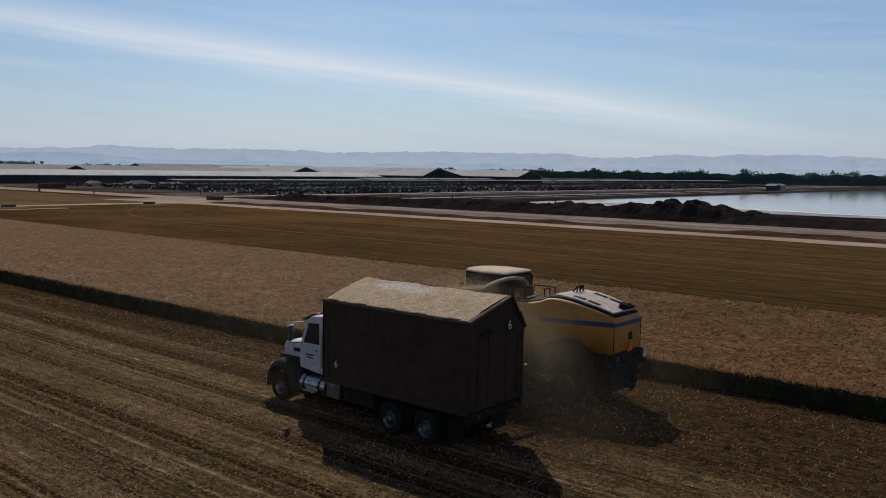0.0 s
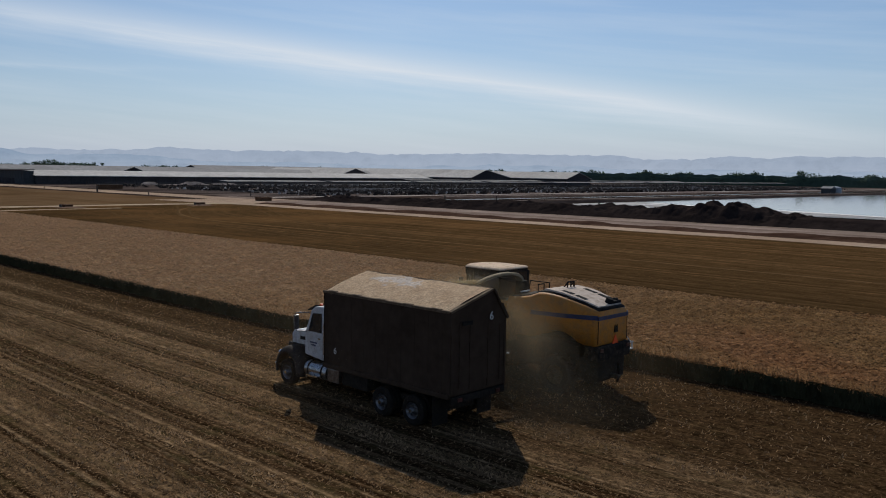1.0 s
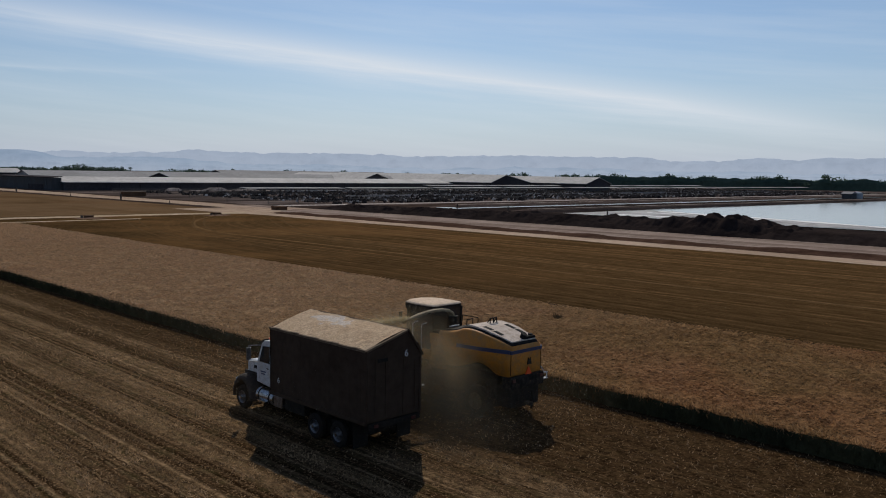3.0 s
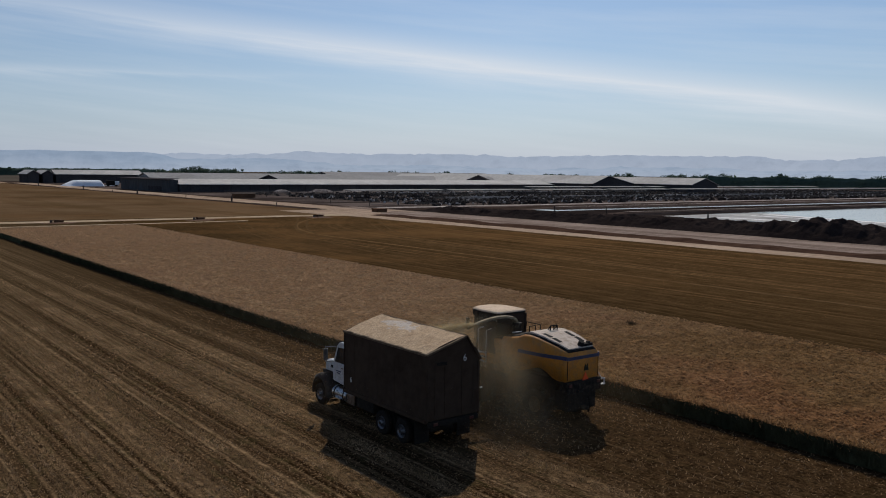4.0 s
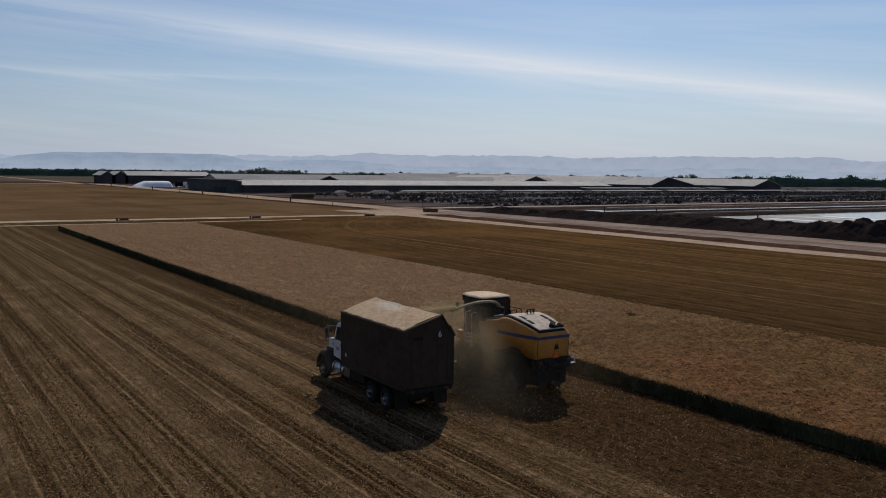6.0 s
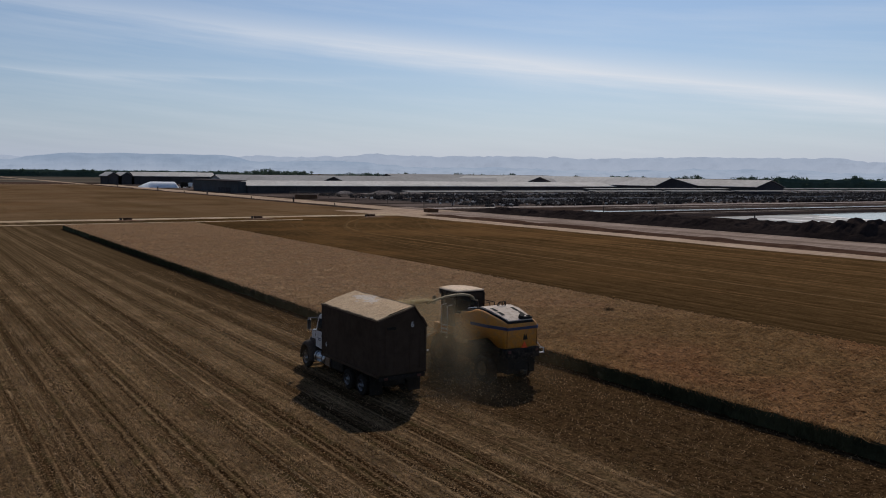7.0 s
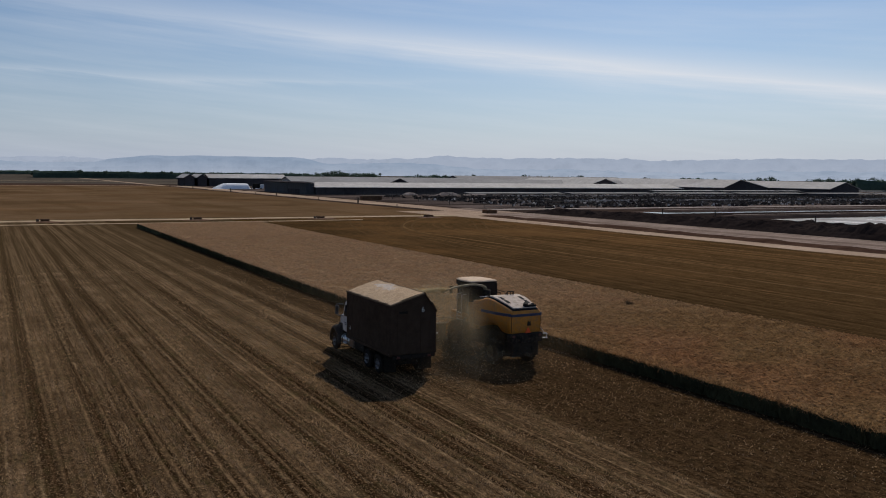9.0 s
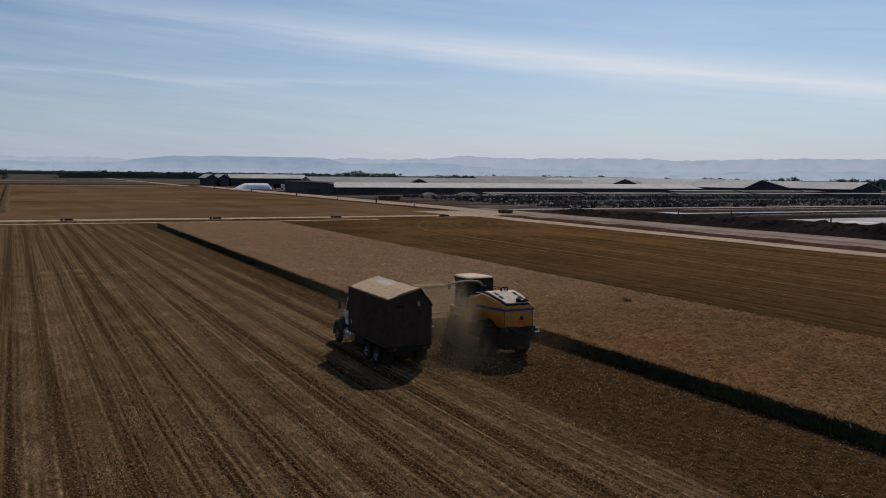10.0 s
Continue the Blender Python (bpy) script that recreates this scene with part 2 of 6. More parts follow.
def ground_material():
    """Field soils laid out on the farm's square grid: stubble with swaths, mown ground, bare yard, far country."""
    m, t, b = nodes("farm_ground")
    g = t.nodes.new("ShaderNodeNewGeometry").outputs["Position"]
    sep = t.nodes.new("ShaderNodeSeparateXYZ")
    t.links.new(g, sep.inputs[0])
    x, y = sep.outputs[0], sep.outputs[1]

    def over(v, edge, soft=0.3):
        return calc(t, "DIVIDE", calc(t, "SUBTRACT", v, edge), soft, True)

    # fresh stubble west of the standing crop: rough pale straw bands between darker drilled strips
    sway = calc(t, "ADD", x, calc(t, "MULTIPLY", calc(t, "SUBTRACT", tex(t, scale=1.0, detail=3, stretch=(0.25, 0.03, 1)), 0.5), 1.1))
    u = calc(t, "DIVIDE", calc(t, "ADD", sway, 36.0), 42.0, True)
    band = ramp(t, u, STRAW_STOPS)
    band = calc(t, "MULTIPLY", band, ramp(t, tex(t, scale=1.0, detail=4, rough=0.6, stretch=(0.35, 0.05, 1)), [(0.30, 0.35), (0.62, 1.15)]))
    rows2 = ramp(t, tex(t, scale=1.0, detail=3, rough=0.65, stretch=(3.1, 0.016, 1)), [(0.38, 0.0), (0.62, 1.0)])
    fine = tex(t, scale=5.0, detail=5, rough=0.65, stretch=(1.0, 0.55, 1))
    clod = tex(t, scale=2.4, detail=5, rough=0.7, stretch=(1.0, 0.7, 1))
    patch = tex(t, scale=0.045, detail=4)
    broad = tex(t, scale=1.0, detail=4, rough=0.6, stretch=(0.9, 0.008, 1))
    strip_ = calc(t, "ADD", calc(t, "ADD", calc(t, "MULTIPLY", calc(t, "SUBTRACT", rows2, 0.45), 0.78), calc(t, "MULTIPLY", calc(t, "SUBTRACT", broad, 0.5), 1.25)), calc(t, "MULTIPLY", band, 0.92), True)
    st = mix(t, strip_, (0.0265, 0.0144, 0.0067), (0.1360, 0.0870, 0.0465))
    line = ramp(t, tex(t, scale=1.0, detail=3, rough=0.6, stretch=(2.0, 0.010, 1)), [(0.55, 0.0), (0.64, 1.0)])
    broken = ramp(t, tex(t, scale=4.0, detail=4, rough=0.7, stretch=(1.0, 0.3, 1)), [(0.42, 0.0), (0.58, 1.0)])
    st = mix(t, calc(t, "MULTIPLY", calc(t, "MULTIPLY", line, broken), 0.62), st, (0.270, 0.185, 0.105))
    drill = calc(t, "SINE", calc(t, "ADD", calc(t, "MULTIPLY", x, 16.5), calc(t, "MULTIPLY", tex(t, scale=0.8, detail=3, stretch=(1.0, 0.12, 1)), 7.0)))
    rowmix = mix(t, 0.85, st, ramp(t, calc(t, "MULTIPLY_ADD", drill, 0.5), [(0.0, 0.20), (0.9, 0.70)]), "OVERLAY")
    st = mix(t, calc(t, "MULTIPLY", band, 0.8, True), rowmix, st)
    lumps = mix(t, 0.85, st, ramp(t, clod, [(0.36, 0.10), (0.64, 0.88)]), "OVERLAY")
    st = mix(t, calc(t, "ADD", calc(t, "MULTIPLY", band, 0.6), 0.35, True), st, lumps)
    grain = tex(t, scale=11.0, detail=4, rough=0.7, stretch=(1.0, 0.7, 1))
    st = mix(t, calc(t, "MULTIPLY", ramp(t, grain, [(0.54, 0.0), (0.64, 1.0)]), 0.68), st, (0.265, 0.170, 0.092))
    st = mix(t, calc(t, "MULTIPLY", ramp(t, grain, [(0.36, 1.0), (0.46, 0.0)]), 0.72), st, (0.018, 0.0095, 0.0042))
    green = ramp(t, tex(t, scale=1.6, detail=5, rough=0.7, stretch=(1.0, 0.4, 1)), [(0.50, 0.0), (0.66, 1.0)])
    st = mix(t, calc(t, "MULTIPLY", green, 0.45), st, (0.052, 0.043, 0.017))
    fresh = calc(t, "MULTIPLY", over(x, -0.6, 4.4), 0.74)
    cut = mix(t, ramp(t, calc(t, "ADD", calc(t, "MULTIPLY", clod, 0.55), calc(t, "MULTIPLY", grain, 0.45)), [(0.42, 0.0), (0.60, 1.0)]), (0.0135, 0.0075, 0.0036), (0.069, 0.0405, 0.0190))
    st = mix(t, fresh, st, cut)
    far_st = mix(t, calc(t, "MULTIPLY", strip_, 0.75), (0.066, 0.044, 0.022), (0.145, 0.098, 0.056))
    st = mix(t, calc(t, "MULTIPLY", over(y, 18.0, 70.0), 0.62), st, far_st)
    # a worn headland along the field's west side and end
    head = ramp(t, calc(t, "ADD", calc(t, "DIVIDE", calc(t, "SUBTRACT", -19.0, x), 6.0), calc(t, "MULTIPLY", calc(t, "SUBTRACT", clod, 0.5), 0.5)), [(0.25, 0.0), (0.75, 1.0)])
    st = mix(t, calc(t, "MULTIPLY", head, 0.35), st, (0.110, 0.078, 0.042))
    st = mix(t, 0.55, st, ramp(t, fine, [(0.32, 0.16), (0.68, 0.84)]), "OVERLAY")
    # older stubble east of it: even brown with thin pale and dark lines along the drive
    # its rows swing east where the machines turned at the far end
    past = calc(t, "MAXIMUM", calc(t, "SUBTRACT", y, 100.0), 0.0)
    xe = calc(t, "SUBTRACT", x, calc(t, "MULTIPLY", calc(t, "MULTIPLY", past, past), 0.009))
    plain_end = calc(t, "SUBTRACT", 1.0, calc(t, "MULTIPLY", over(y, 84.0, 30.0), 0.72))

    def rows_east(across, along, detail, rough):
        v = t.nodes.new("ShaderNodeCombineXYZ")
        t.links.new(calc(t, "MULTIPLY", xe, across), v.inputs[0])
        t.links.new(calc(t, "MULTIPLY", y, along), v.inputs[1])
        n = t.nodes.new("ShaderNodeTexNoise")
        n.inputs["Scale"].default_value, n.inputs["Detail"].default_value, n.inputs["Roughness"].default_value = 1.0, detail, rough
        t.links.new(v.outputs[0], n.inputs["Vector"])
        return n.outputs[0]

    r3 = rows_east(0.30, 0.003, 4, 0.6)
    ea = mix(t, calc(t, "ADD", calc(t, "MULTIPLY", calc(t, "SUBTRACT", ramp(t, r3, [(0.36, 0.0), (0.68, 1.0)]), 0.5), plain_end), 0.5), (0.0585, 0.0340, 0.0145), (0.097, 0.0565, 0.0248))
    r4 = rows_east(0.75, 0.003, 3, 0.7)
    ea = mix(t, calc(t, "MULTIPLY", calc(t, "MULTIPLY", ramp(t, r4, [(0.54, 0.0), (0.62, 1.0)]), 0.7), plain_end), ea, (0.172, 0.098, 0.043))
    ea = mix(t, calc(t, "MULTIPLY", calc(t, "MULTIPLY", ramp(t, r4, [(0.36, 1.0), (0.46, 0.0)]), 0.62), plain_end), ea, (0.030, 0.0165, 0.0064))
    ea = mix(t, calc(t, "MULTIPLY", calc(t, "SUBTRACT", 1.0, over(xe, 38.0, 20.0)), 0.54), ea, (0.036, 0.022, 0.0100))
    track = calc(t, "SUBTRACT", 1.0, calc(t, "ABSOLUTE", calc(t, "DIVIDE", calc(t, "SUBTRACT", xe, 53.4), 0.55)), True)
    ea = mix(t, calc(t, "MULTIPLY", track, 0.4), ea, (0.190, 0.122, 0.062))
    ea = mix(t, 0.4, ea, ramp(t, fine, [(0.3, 0.2), (0.7, 0.8)]), "OVERLAY")
    ea = mix(t, 0.5, ea, ramp(t, tex(t, scale=1.3, detail=5, rough=0.65, stretch=(1.0, 0.3, 1)), [(0.35, 0.2), (0.65, 0.8)]), "OVERLAY")
    ea = mix(t, calc(t, "MULTIPLY", ramp(t, patch, [(0.45, 0.0), (0.7, 1.0)]), calc(t, "MULTIPLY", over(y, 10.0, 70.0), 0.75)), ea, (0.150, 0.080, 0.032))
    # field past the cross track
    fa = mix(t, ramp(t, tex(t, scale=1.0, detail=6, rough=0.65, stretch=(0.022, 0.02, 1)), [(0.35, 0.0), (0.65, 1.0)]), (0.086, 0.053, 0.026), (0.156, 0.099, 0.056))
    fa = mix(t, calc(t, "MULTIPLY", ramp(t, tex(t, scale=1.0, detail=5, rough=0.65, stretch=(0.05, 0.006, 1)), [(0.5, 0.0), (0.62, 1.0)]), 0.5), fa, (0.080, 0.050, 0.022))
    fa = mix(t, calc(t, "MULTIPLY", ramp(t, tex(t, scale=0.03, detail=6, rough=0.7), [(0.5, 0.0), (0.7, 1.0)]), 0.45), fa, (0.165, 0.088, 0.040))
    fa = mix(t, 0.35, fa, ramp(t, fine, [(0.3, 0.25), (0.7, 0.75)]), "OVERLAY")
    # dark ploughed land and grey-brown country further off
    dk = mix(t, ramp(t, tex(t, scale=1.0, detail=4, stretch=(0.004, 0.02, 1)), [(0.4, 0.0), (0.6, 1.0)]), (0.050, 0.044, 0.034), (0.105, 0.088, 0.072))
    # pens and yards
    pn = mix(t, ramp(t, tex(t, scale=1.0, detail=5, stretch=(0.02, 0.09, 1)), [(0.42, 0.0), (0.66, 1.0)]), (0.036, 0.028, 0.025), (0.15, 0.118, 0.104))
    pn = mix(t, 0.4, pn, ramp(t, tex(t, scale=0.8, detail=5), [(0.3, 0.2), (0.7, 0.8)]), "OVERLAY")
    bk = mix(t, ramp(t, tex(t, scale=0.25, detail=6), [(0.35, 0.0), (0.65, 1.0)]), (0.030, 0.021, 0.017), (0.060, 0.042, 0.034))
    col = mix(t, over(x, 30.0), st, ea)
    col = mix(t, over(y, 168.0, 2.0), col, fa)
    col = mix(t, over(y, 630.0, 6.0), col, dk)
    col = mix(t, calc(t, "MULTIPLY", calc(t, "MULTIPLY", over(y, 644.0, 4.0), calc(t, "SUBTRACT", 1.0, over(y, 730.0, 30.0))), 0.8), col, (0.055, 0.026, 0.019))
    col = mix(t, over(x, 99.0, 0.8), col, bk)
    col = mix(t, calc(t, "MULTIPLY", over(x, 122.0, 2.0), over(y, 186.0, 4.0)), col, pn)
    col = mix(t, calc(t, "MAXIMUM", over(y, 700.0, 60.0), over(x, 760.0, 60.0)), col, dk)
    t.links.new(col, b.inputs["Base Color"])
    b.inputs["Roughness"].default_value = 1.0
    b.inputs["Specular IOR Level"].default_value = 0.0
    bump(t, b, fine, 0.9, 0.05)
    return m


M["ground"] = ground_material()


def rutted(name, c1, c2, rut, amount):
    """Packed dirt with long wheel ruts and drifted dust along the road."""
    m = surface(name, c1, c2, 0.10, 1.0, 0.95, 0, 0.02)
    t = m.node_tree
    b = t.nodes["Principled BSDF"]
    col = b.inputs["Base Color"].links[0].from_socket
    ruts = tex(t, scale=1.0, detail=4, rough=0.65, stretch=(0.55, 0.006, 1))
    breaks = tex(t, scale=0.09, detail=4)
    f = calc(t, "MULTIPLY", ramp(t, calc(t, "ADD", ruts, calc(t, "MULTIPLY", calc(t, "SUBTRACT", breaks, 0.5), 0.35)), [(0.48, 0.0), (0.58, 1.0)]), amount)
    t.links.new(mix(t, f, col, rut), b.inputs["Base Color"])
    return m


M["verge"] = surface("brown_verge_soil", (0.042, 0.024, 0.017), (0.08, 0.047, 0.033), 0.3, 2.0, 0.95, 0, 0.05)
M["road"] = rutted("pale_dirt_road", (0.30, 0.22, 0.158), (0.40, 0.30, 0.222), (0.20, 0.14, 0.098), 0.6)
M["road_worn"] = rutted("rutted_grey_dirt", (0.20, 0.152, 0.126), (0.28, 0.218, 0.182), (0.125, 0.09, 0.072), 0.7)
M["track"] = surface("dusty_field_track", (0.33, 0.25, 0.17), (0.42, 0.33, 0.23), 0.10, 1.3, 0.95, 0, 0.02, (0.20, 0.14, 0.08))
M["wheel_mark"] = surface("pressed_stubble", (0.080, 0.049, 0.023), (0.100, 0.061, 0.029), 0.2, 2.0, 0.95, 0, 0, (0.08, 0.042, 0.013))
M["berm"] = surface("dark_spoil_soil", (0.017, 0.0130, 0.0122), (0.029, 0.0222, 0.0204), 0.10, 1.2, 0.95, 0, 0.12, (0.042, 0.031, 0.027))
M["berm"].node_tree.nodes["Principled BSDF"].inputs["Specular IOR Level"].default_value = 0.0
M["levee"] = surface("levee_soil", (0.27, 0.23, 0.21), (0.38, 0.33, 0.30), 0.05, 0.7, 0.95, 0, 0.05, (0.12, 0.09, 0.075))


def crop_material(name, dark, light, rusty, pale, spread, relief):
    """Ripe crop: rusty patches of a few metres, dust haze painted in as paling along the strip, each ear of its own
    shade.
    """
    m, t, b = nodes(name)
    sep = t.nodes.new("ShaderNodeSeparateXYZ")
    t.links.new(t.nodes.new("ShaderNodeNewGeometry").outputs["Position"], sep.inputs[0])
    broad = tex(t, scale=0.09, detail=5)
    col = mix(t, ramp(t, tex(t, scale=0.7, detail=5), [(0.35, 0.0), (0.65, 1.0)]), dark, light)
    col = mix(t, calc(t, "MULTIPLY", ramp(t, broad, [(0.48, 0.0), (0.68, 1.0)]), 0.36), col, rusty)
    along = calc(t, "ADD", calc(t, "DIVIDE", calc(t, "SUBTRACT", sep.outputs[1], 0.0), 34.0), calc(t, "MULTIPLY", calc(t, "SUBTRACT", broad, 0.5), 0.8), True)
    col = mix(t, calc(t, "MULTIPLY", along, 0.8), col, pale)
    fine = tex(t, scale=3.4, detail=5, rough=0.7, stretch=(1.0, 0.8, 1.0))
    col = mix(t, 0.6 if relief else 0.3, col, ramp(t, fine, [(0.36, 0.10), (0.64, 0.84)]), "OVERLAY")
    if spread:
        r = t.nodes.new("ShaderNodeNewGeometry").outputs["Random Per Island"]
        col = mix(t, spread, col, ramp(t, r, [(0.0, 0.08), (1.0, 0.92)]), "OVERLAY")
    t.links.new(col, b.inputs["Base Color"])
    b.inputs["Roughness"].default_value, b.inputs["Specular IOR Level"].default_value = 1.0, 0.0
    if relief:
        bump(t, b, fine, 0.9, relief)
        return m
    tl, mx = t.nodes.new("ShaderNodeBsdfTranslucent"), t.nodes.new("ShaderNodeMixShader")
    t.links.new(col, tl.inputs["Color"])
    mx.inputs[0].default_value = 0.45
    t.links.new(b.outputs[0], mx.inputs[1])
    t.links.new(tl.outputs[0], mx.inputs[2])
    t.links.new(mx.outputs[0], t.nodes["Material Output"].inputs[0])
    return m


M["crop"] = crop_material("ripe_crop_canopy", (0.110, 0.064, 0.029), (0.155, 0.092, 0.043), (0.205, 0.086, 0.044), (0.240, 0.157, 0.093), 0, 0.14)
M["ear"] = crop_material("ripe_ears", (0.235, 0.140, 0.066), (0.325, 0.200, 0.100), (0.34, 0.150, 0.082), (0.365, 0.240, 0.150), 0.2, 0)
M["bank"] = surface("bank_soil_shaded", (0.052, 0.038, 0.032), (0.095, 0.070, 0.060), 0.06, 0.8, 0.95, 0, 0.05, (0.11, 0.085, 0.07))
# stalks' dull green, darkened further to carry the shade of the cut edge
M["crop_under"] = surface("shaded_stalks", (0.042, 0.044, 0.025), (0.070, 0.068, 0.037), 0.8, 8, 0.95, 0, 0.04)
M["straw"] = surface("straw", (0.17, 0.108, 0.056), (0.40, 0.270, 0.155), 0.3, 3, 0.9, 0, 0, None, 0.35, 0.4)
M["old_straw"] = surface("weathered_straw", (0.085, 0.043, 0.014), (0.155, 0.082, 0.030), 0.2, 2, 0.9, 0, 0, None, 0.25, 0.4)
M["leaf_far"] = surface("far_foliage", (0.064, 0.096, 0.074), (0.094, 0.130, 0.100), 0.02, 0.3, 0.9, 0, 0, None, 0.15, 0.38)
M["bark"] = surface("bark", (0.06, 0.045, 0.035), (0.09, 0.07, 0.055), 0.6, 4, 0.9)
M["metal_roof"] = surface("pale_metal_roof", (0.41, 0.39, 0.37), (0.48, 0.46, 0.435), 0.02, 0.5, 0.85, 0.0, 0, (0.30, 0.28, 0.26))
M["grey_roof"] = surface("weathered_grey_roof", (0.22, 0.215, 0.215), (0.28, 0.275, 0.27), 0.02, 0.5, 0.85, 0.0, 0, (0.19, 0.18, 0.175))
M["shade_sheet"] = surface("weathered_shade_sheet", (0.17, 0.165, 0.16), (0.24, 0.235, 0.23), 0.05, 0.6, 0.85, 0.0, 0, (0.13, 0.12, 0.11))
M["shed_wall"] = surface("grey_blue_sheet_wall", (0.058, 0.063, 0.069), (0.080, 0.085, 0.091), 0.03, 0.8, 0.8, 0.0, 0, (0.07, 0.066, 0.062))
M["pump_wall"] = surface("pale_grey_sheet", (0.30, 0.33, 0.36), (0.38, 0.41, 0.44), 0.1, 1.0, 0.8)
# dark tone carries the shade of open fronts and sun-averted gable ends
M["dark_wall"] = surface("shade_dark_wall", (0.048, 0.044, 0.047), (0.074, 0.068, 0.070), 0.05, 0.9, 0.9)
M["plastic"] = surface("white_silage_plastic", (0.66, 0.69, 0.73), (0.76, 0.78, 0.81), 0.2, 2, 0.7, 0, 0.05)
M["concrete"] = surface("old_concrete", (0.30, 0.27, 0.25), (0.40, 0.37, 0.34), 0.4, 5, 0.9, 0, 0.01)
M["rust_box"] = surface("rusty_brown_box", (0.085, 0.045, 0.026), (0.14, 0.078, 0.046), 0.9, 6, 0.85)
M["mud"] = surface("wet_silt", (0.24, 0.235, 0.23), (0.42, 0.41, 0.40), 0.06, 0.5, 0.75, 0, 0.02, (0.09, 0.082, 0.078))
M["foam"] = surface("pale_foam_glint", (0.62, 0.62, 0.61), (0.74, 0.74, 0.73), 0.3, 3, 0.8)
M["post"] = surface("weathered_post", (0.07, 0.055, 0.046), (0.12, 0.10, 0.085), 0.8, 6, 0.9)
M["rail_steel"] = surface("fence_rail", (0.09, 0.08, 0.075), (0.14, 0.13, 0.12), 0.5, 4, 0.8, 0.0)
M["pen_lump"] = surface("dark_pen_lumps", (0.020, 0.016, 0.015), (0.05, 0.04, 0.035), 0.2, 2, 0.95, 0, 0, None, 0.5)
M["hay"] = surface("pale_pen_lumps", (0.30, 0.265, 0.24), (0.50, 0.46, 0.42), 0.3, 3, 0.9, 0, 0, None, 0.4)
M["weed"] = surface("dry_weed", (0.07, 0.05, 0.03), (0.12, 0.085, 0.05), 1, 6, 0.9)


def water_material():
    m, t, b = nodes("lagoon_water")
    b.inputs["Base Color"].default_value = (0.035, 0.035, 0.034, 1)
    b.inputs["Roughness"].default_value = 0.06
    b.inputs["Specular IOR Level"].default_value = 0.6
    bump(t, b, tex(t, scale=0.9, detail=4), 0.15, 0.03)
    return m


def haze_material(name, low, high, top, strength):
    """Far hills with the air's haze put into a glowing colour: paler towards their foot."""
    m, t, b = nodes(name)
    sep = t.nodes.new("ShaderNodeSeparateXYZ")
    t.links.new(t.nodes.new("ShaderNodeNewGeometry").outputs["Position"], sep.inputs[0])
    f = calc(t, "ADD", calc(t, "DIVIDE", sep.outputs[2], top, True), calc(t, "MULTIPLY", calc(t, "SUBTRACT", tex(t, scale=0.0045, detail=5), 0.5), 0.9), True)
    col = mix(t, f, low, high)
    # shaded gullies and paler spurs are mixed into the glowing colour too
    gully_shade = tex(t, scale=0.011, detail=5, rough=0.7, stretch=(1.0, 1.0, 0.7))
    col = mix(t, calc(t, "MULTIPLY", ramp(t, gully_shade, [(0.50, 0.0), (0.62, 1.0)]), 0.30), col, tuple(0.80 * c for c in high))
    col = mix(t, calc(t, "MULTIPLY", ramp(t, gully_shade, [(0.30, 1.0), (0.46, 0.0)]), 0.35), col, tuple(1.04 * c for c in low))
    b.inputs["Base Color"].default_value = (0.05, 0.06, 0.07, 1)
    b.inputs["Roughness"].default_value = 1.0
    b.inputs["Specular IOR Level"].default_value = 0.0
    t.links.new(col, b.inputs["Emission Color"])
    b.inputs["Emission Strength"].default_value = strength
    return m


M["water"] = water_material()
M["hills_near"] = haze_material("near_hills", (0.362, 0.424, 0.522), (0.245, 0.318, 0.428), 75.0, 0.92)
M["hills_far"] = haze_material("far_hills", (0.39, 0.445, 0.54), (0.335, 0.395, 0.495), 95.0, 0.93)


def dust_material(name, cover, tone):
    """Fine dry chaff in the air: small thin puffs that scatter light to both sides."""
    m, t, b = nodes(name)
    b.inputs["Base Color"].default_value = (*tone, 1)
    b.inputs["Roughness"].default_value, b.inputs["Specular IOR Level"].default_value = 1.0, 0.0
    tl, half = t.nodes.new("ShaderNodeBsdfTranslucent"), t.nodes.new("ShaderNodeMixShader")
    tr, thin = t.nodes.new("ShaderNodeBsdfTransparent"), t.nodes.new("ShaderNodeMixShader")
    tl.inputs["Color"].default_value = (*tone, 1)
    half.inputs[0].default_value, thin.inputs[0].default_value = 0.5, cover
    t.links.new(b.outputs[0], half.inputs[1])
    t.links.new(tl.outputs[0], half.inputs[2])
    t.links.new(tr.outputs[0], thin.inputs[1])
    t.links.new(half.outputs[0], thin.inputs[2])
    t.links.new(thin.outputs[0], t.nodes["Material Output"].inputs[0])
    return m


M["dust"] = dust_material("airborne_dust", 0.20, (0.46, 0.370, 0.235))
M["chaff"] = dust_material("flying_chaff", 0.28, (0.66, 0.54, 0.33))
M["haze"] = dust_material("thin_dust_haze", 0.05, (0.52, 0.38, 0.24))


# ---- mesh helpers ----
def obj(name, bm, material, parent=None, label="", smooth=False):
    me = bpy.data.meshes.new(name)
    bm.normal_update()
    bm.to_mesh(me)
    bm.free()
    for one in (material if isinstance(material, (list, tuple)) else [material]):
        me.materials.append(one)
    if smooth:
        me.polygons.foreach_set("use_smooth", [True] * len(me.polygons))
    ob = new(name, me)
    if parent:
        hang(ob, parent)
    if label:
        ob["label"] = label
    return ob


def hang(ob, parent):
    ob.parent = parent
    if parent.type == "EMPTY":
        ob.matrix_parent_inverse = parent.matrix_basis.inverted()


part = obj


def thing(name, at, label, category, group="", kind=""):
    ob = new(name)
    ob.matrix_basis = Matrix.Translation(at)
    ob.empty_display_size = 0.2
    return tagged(ob, label, category, group, kind)


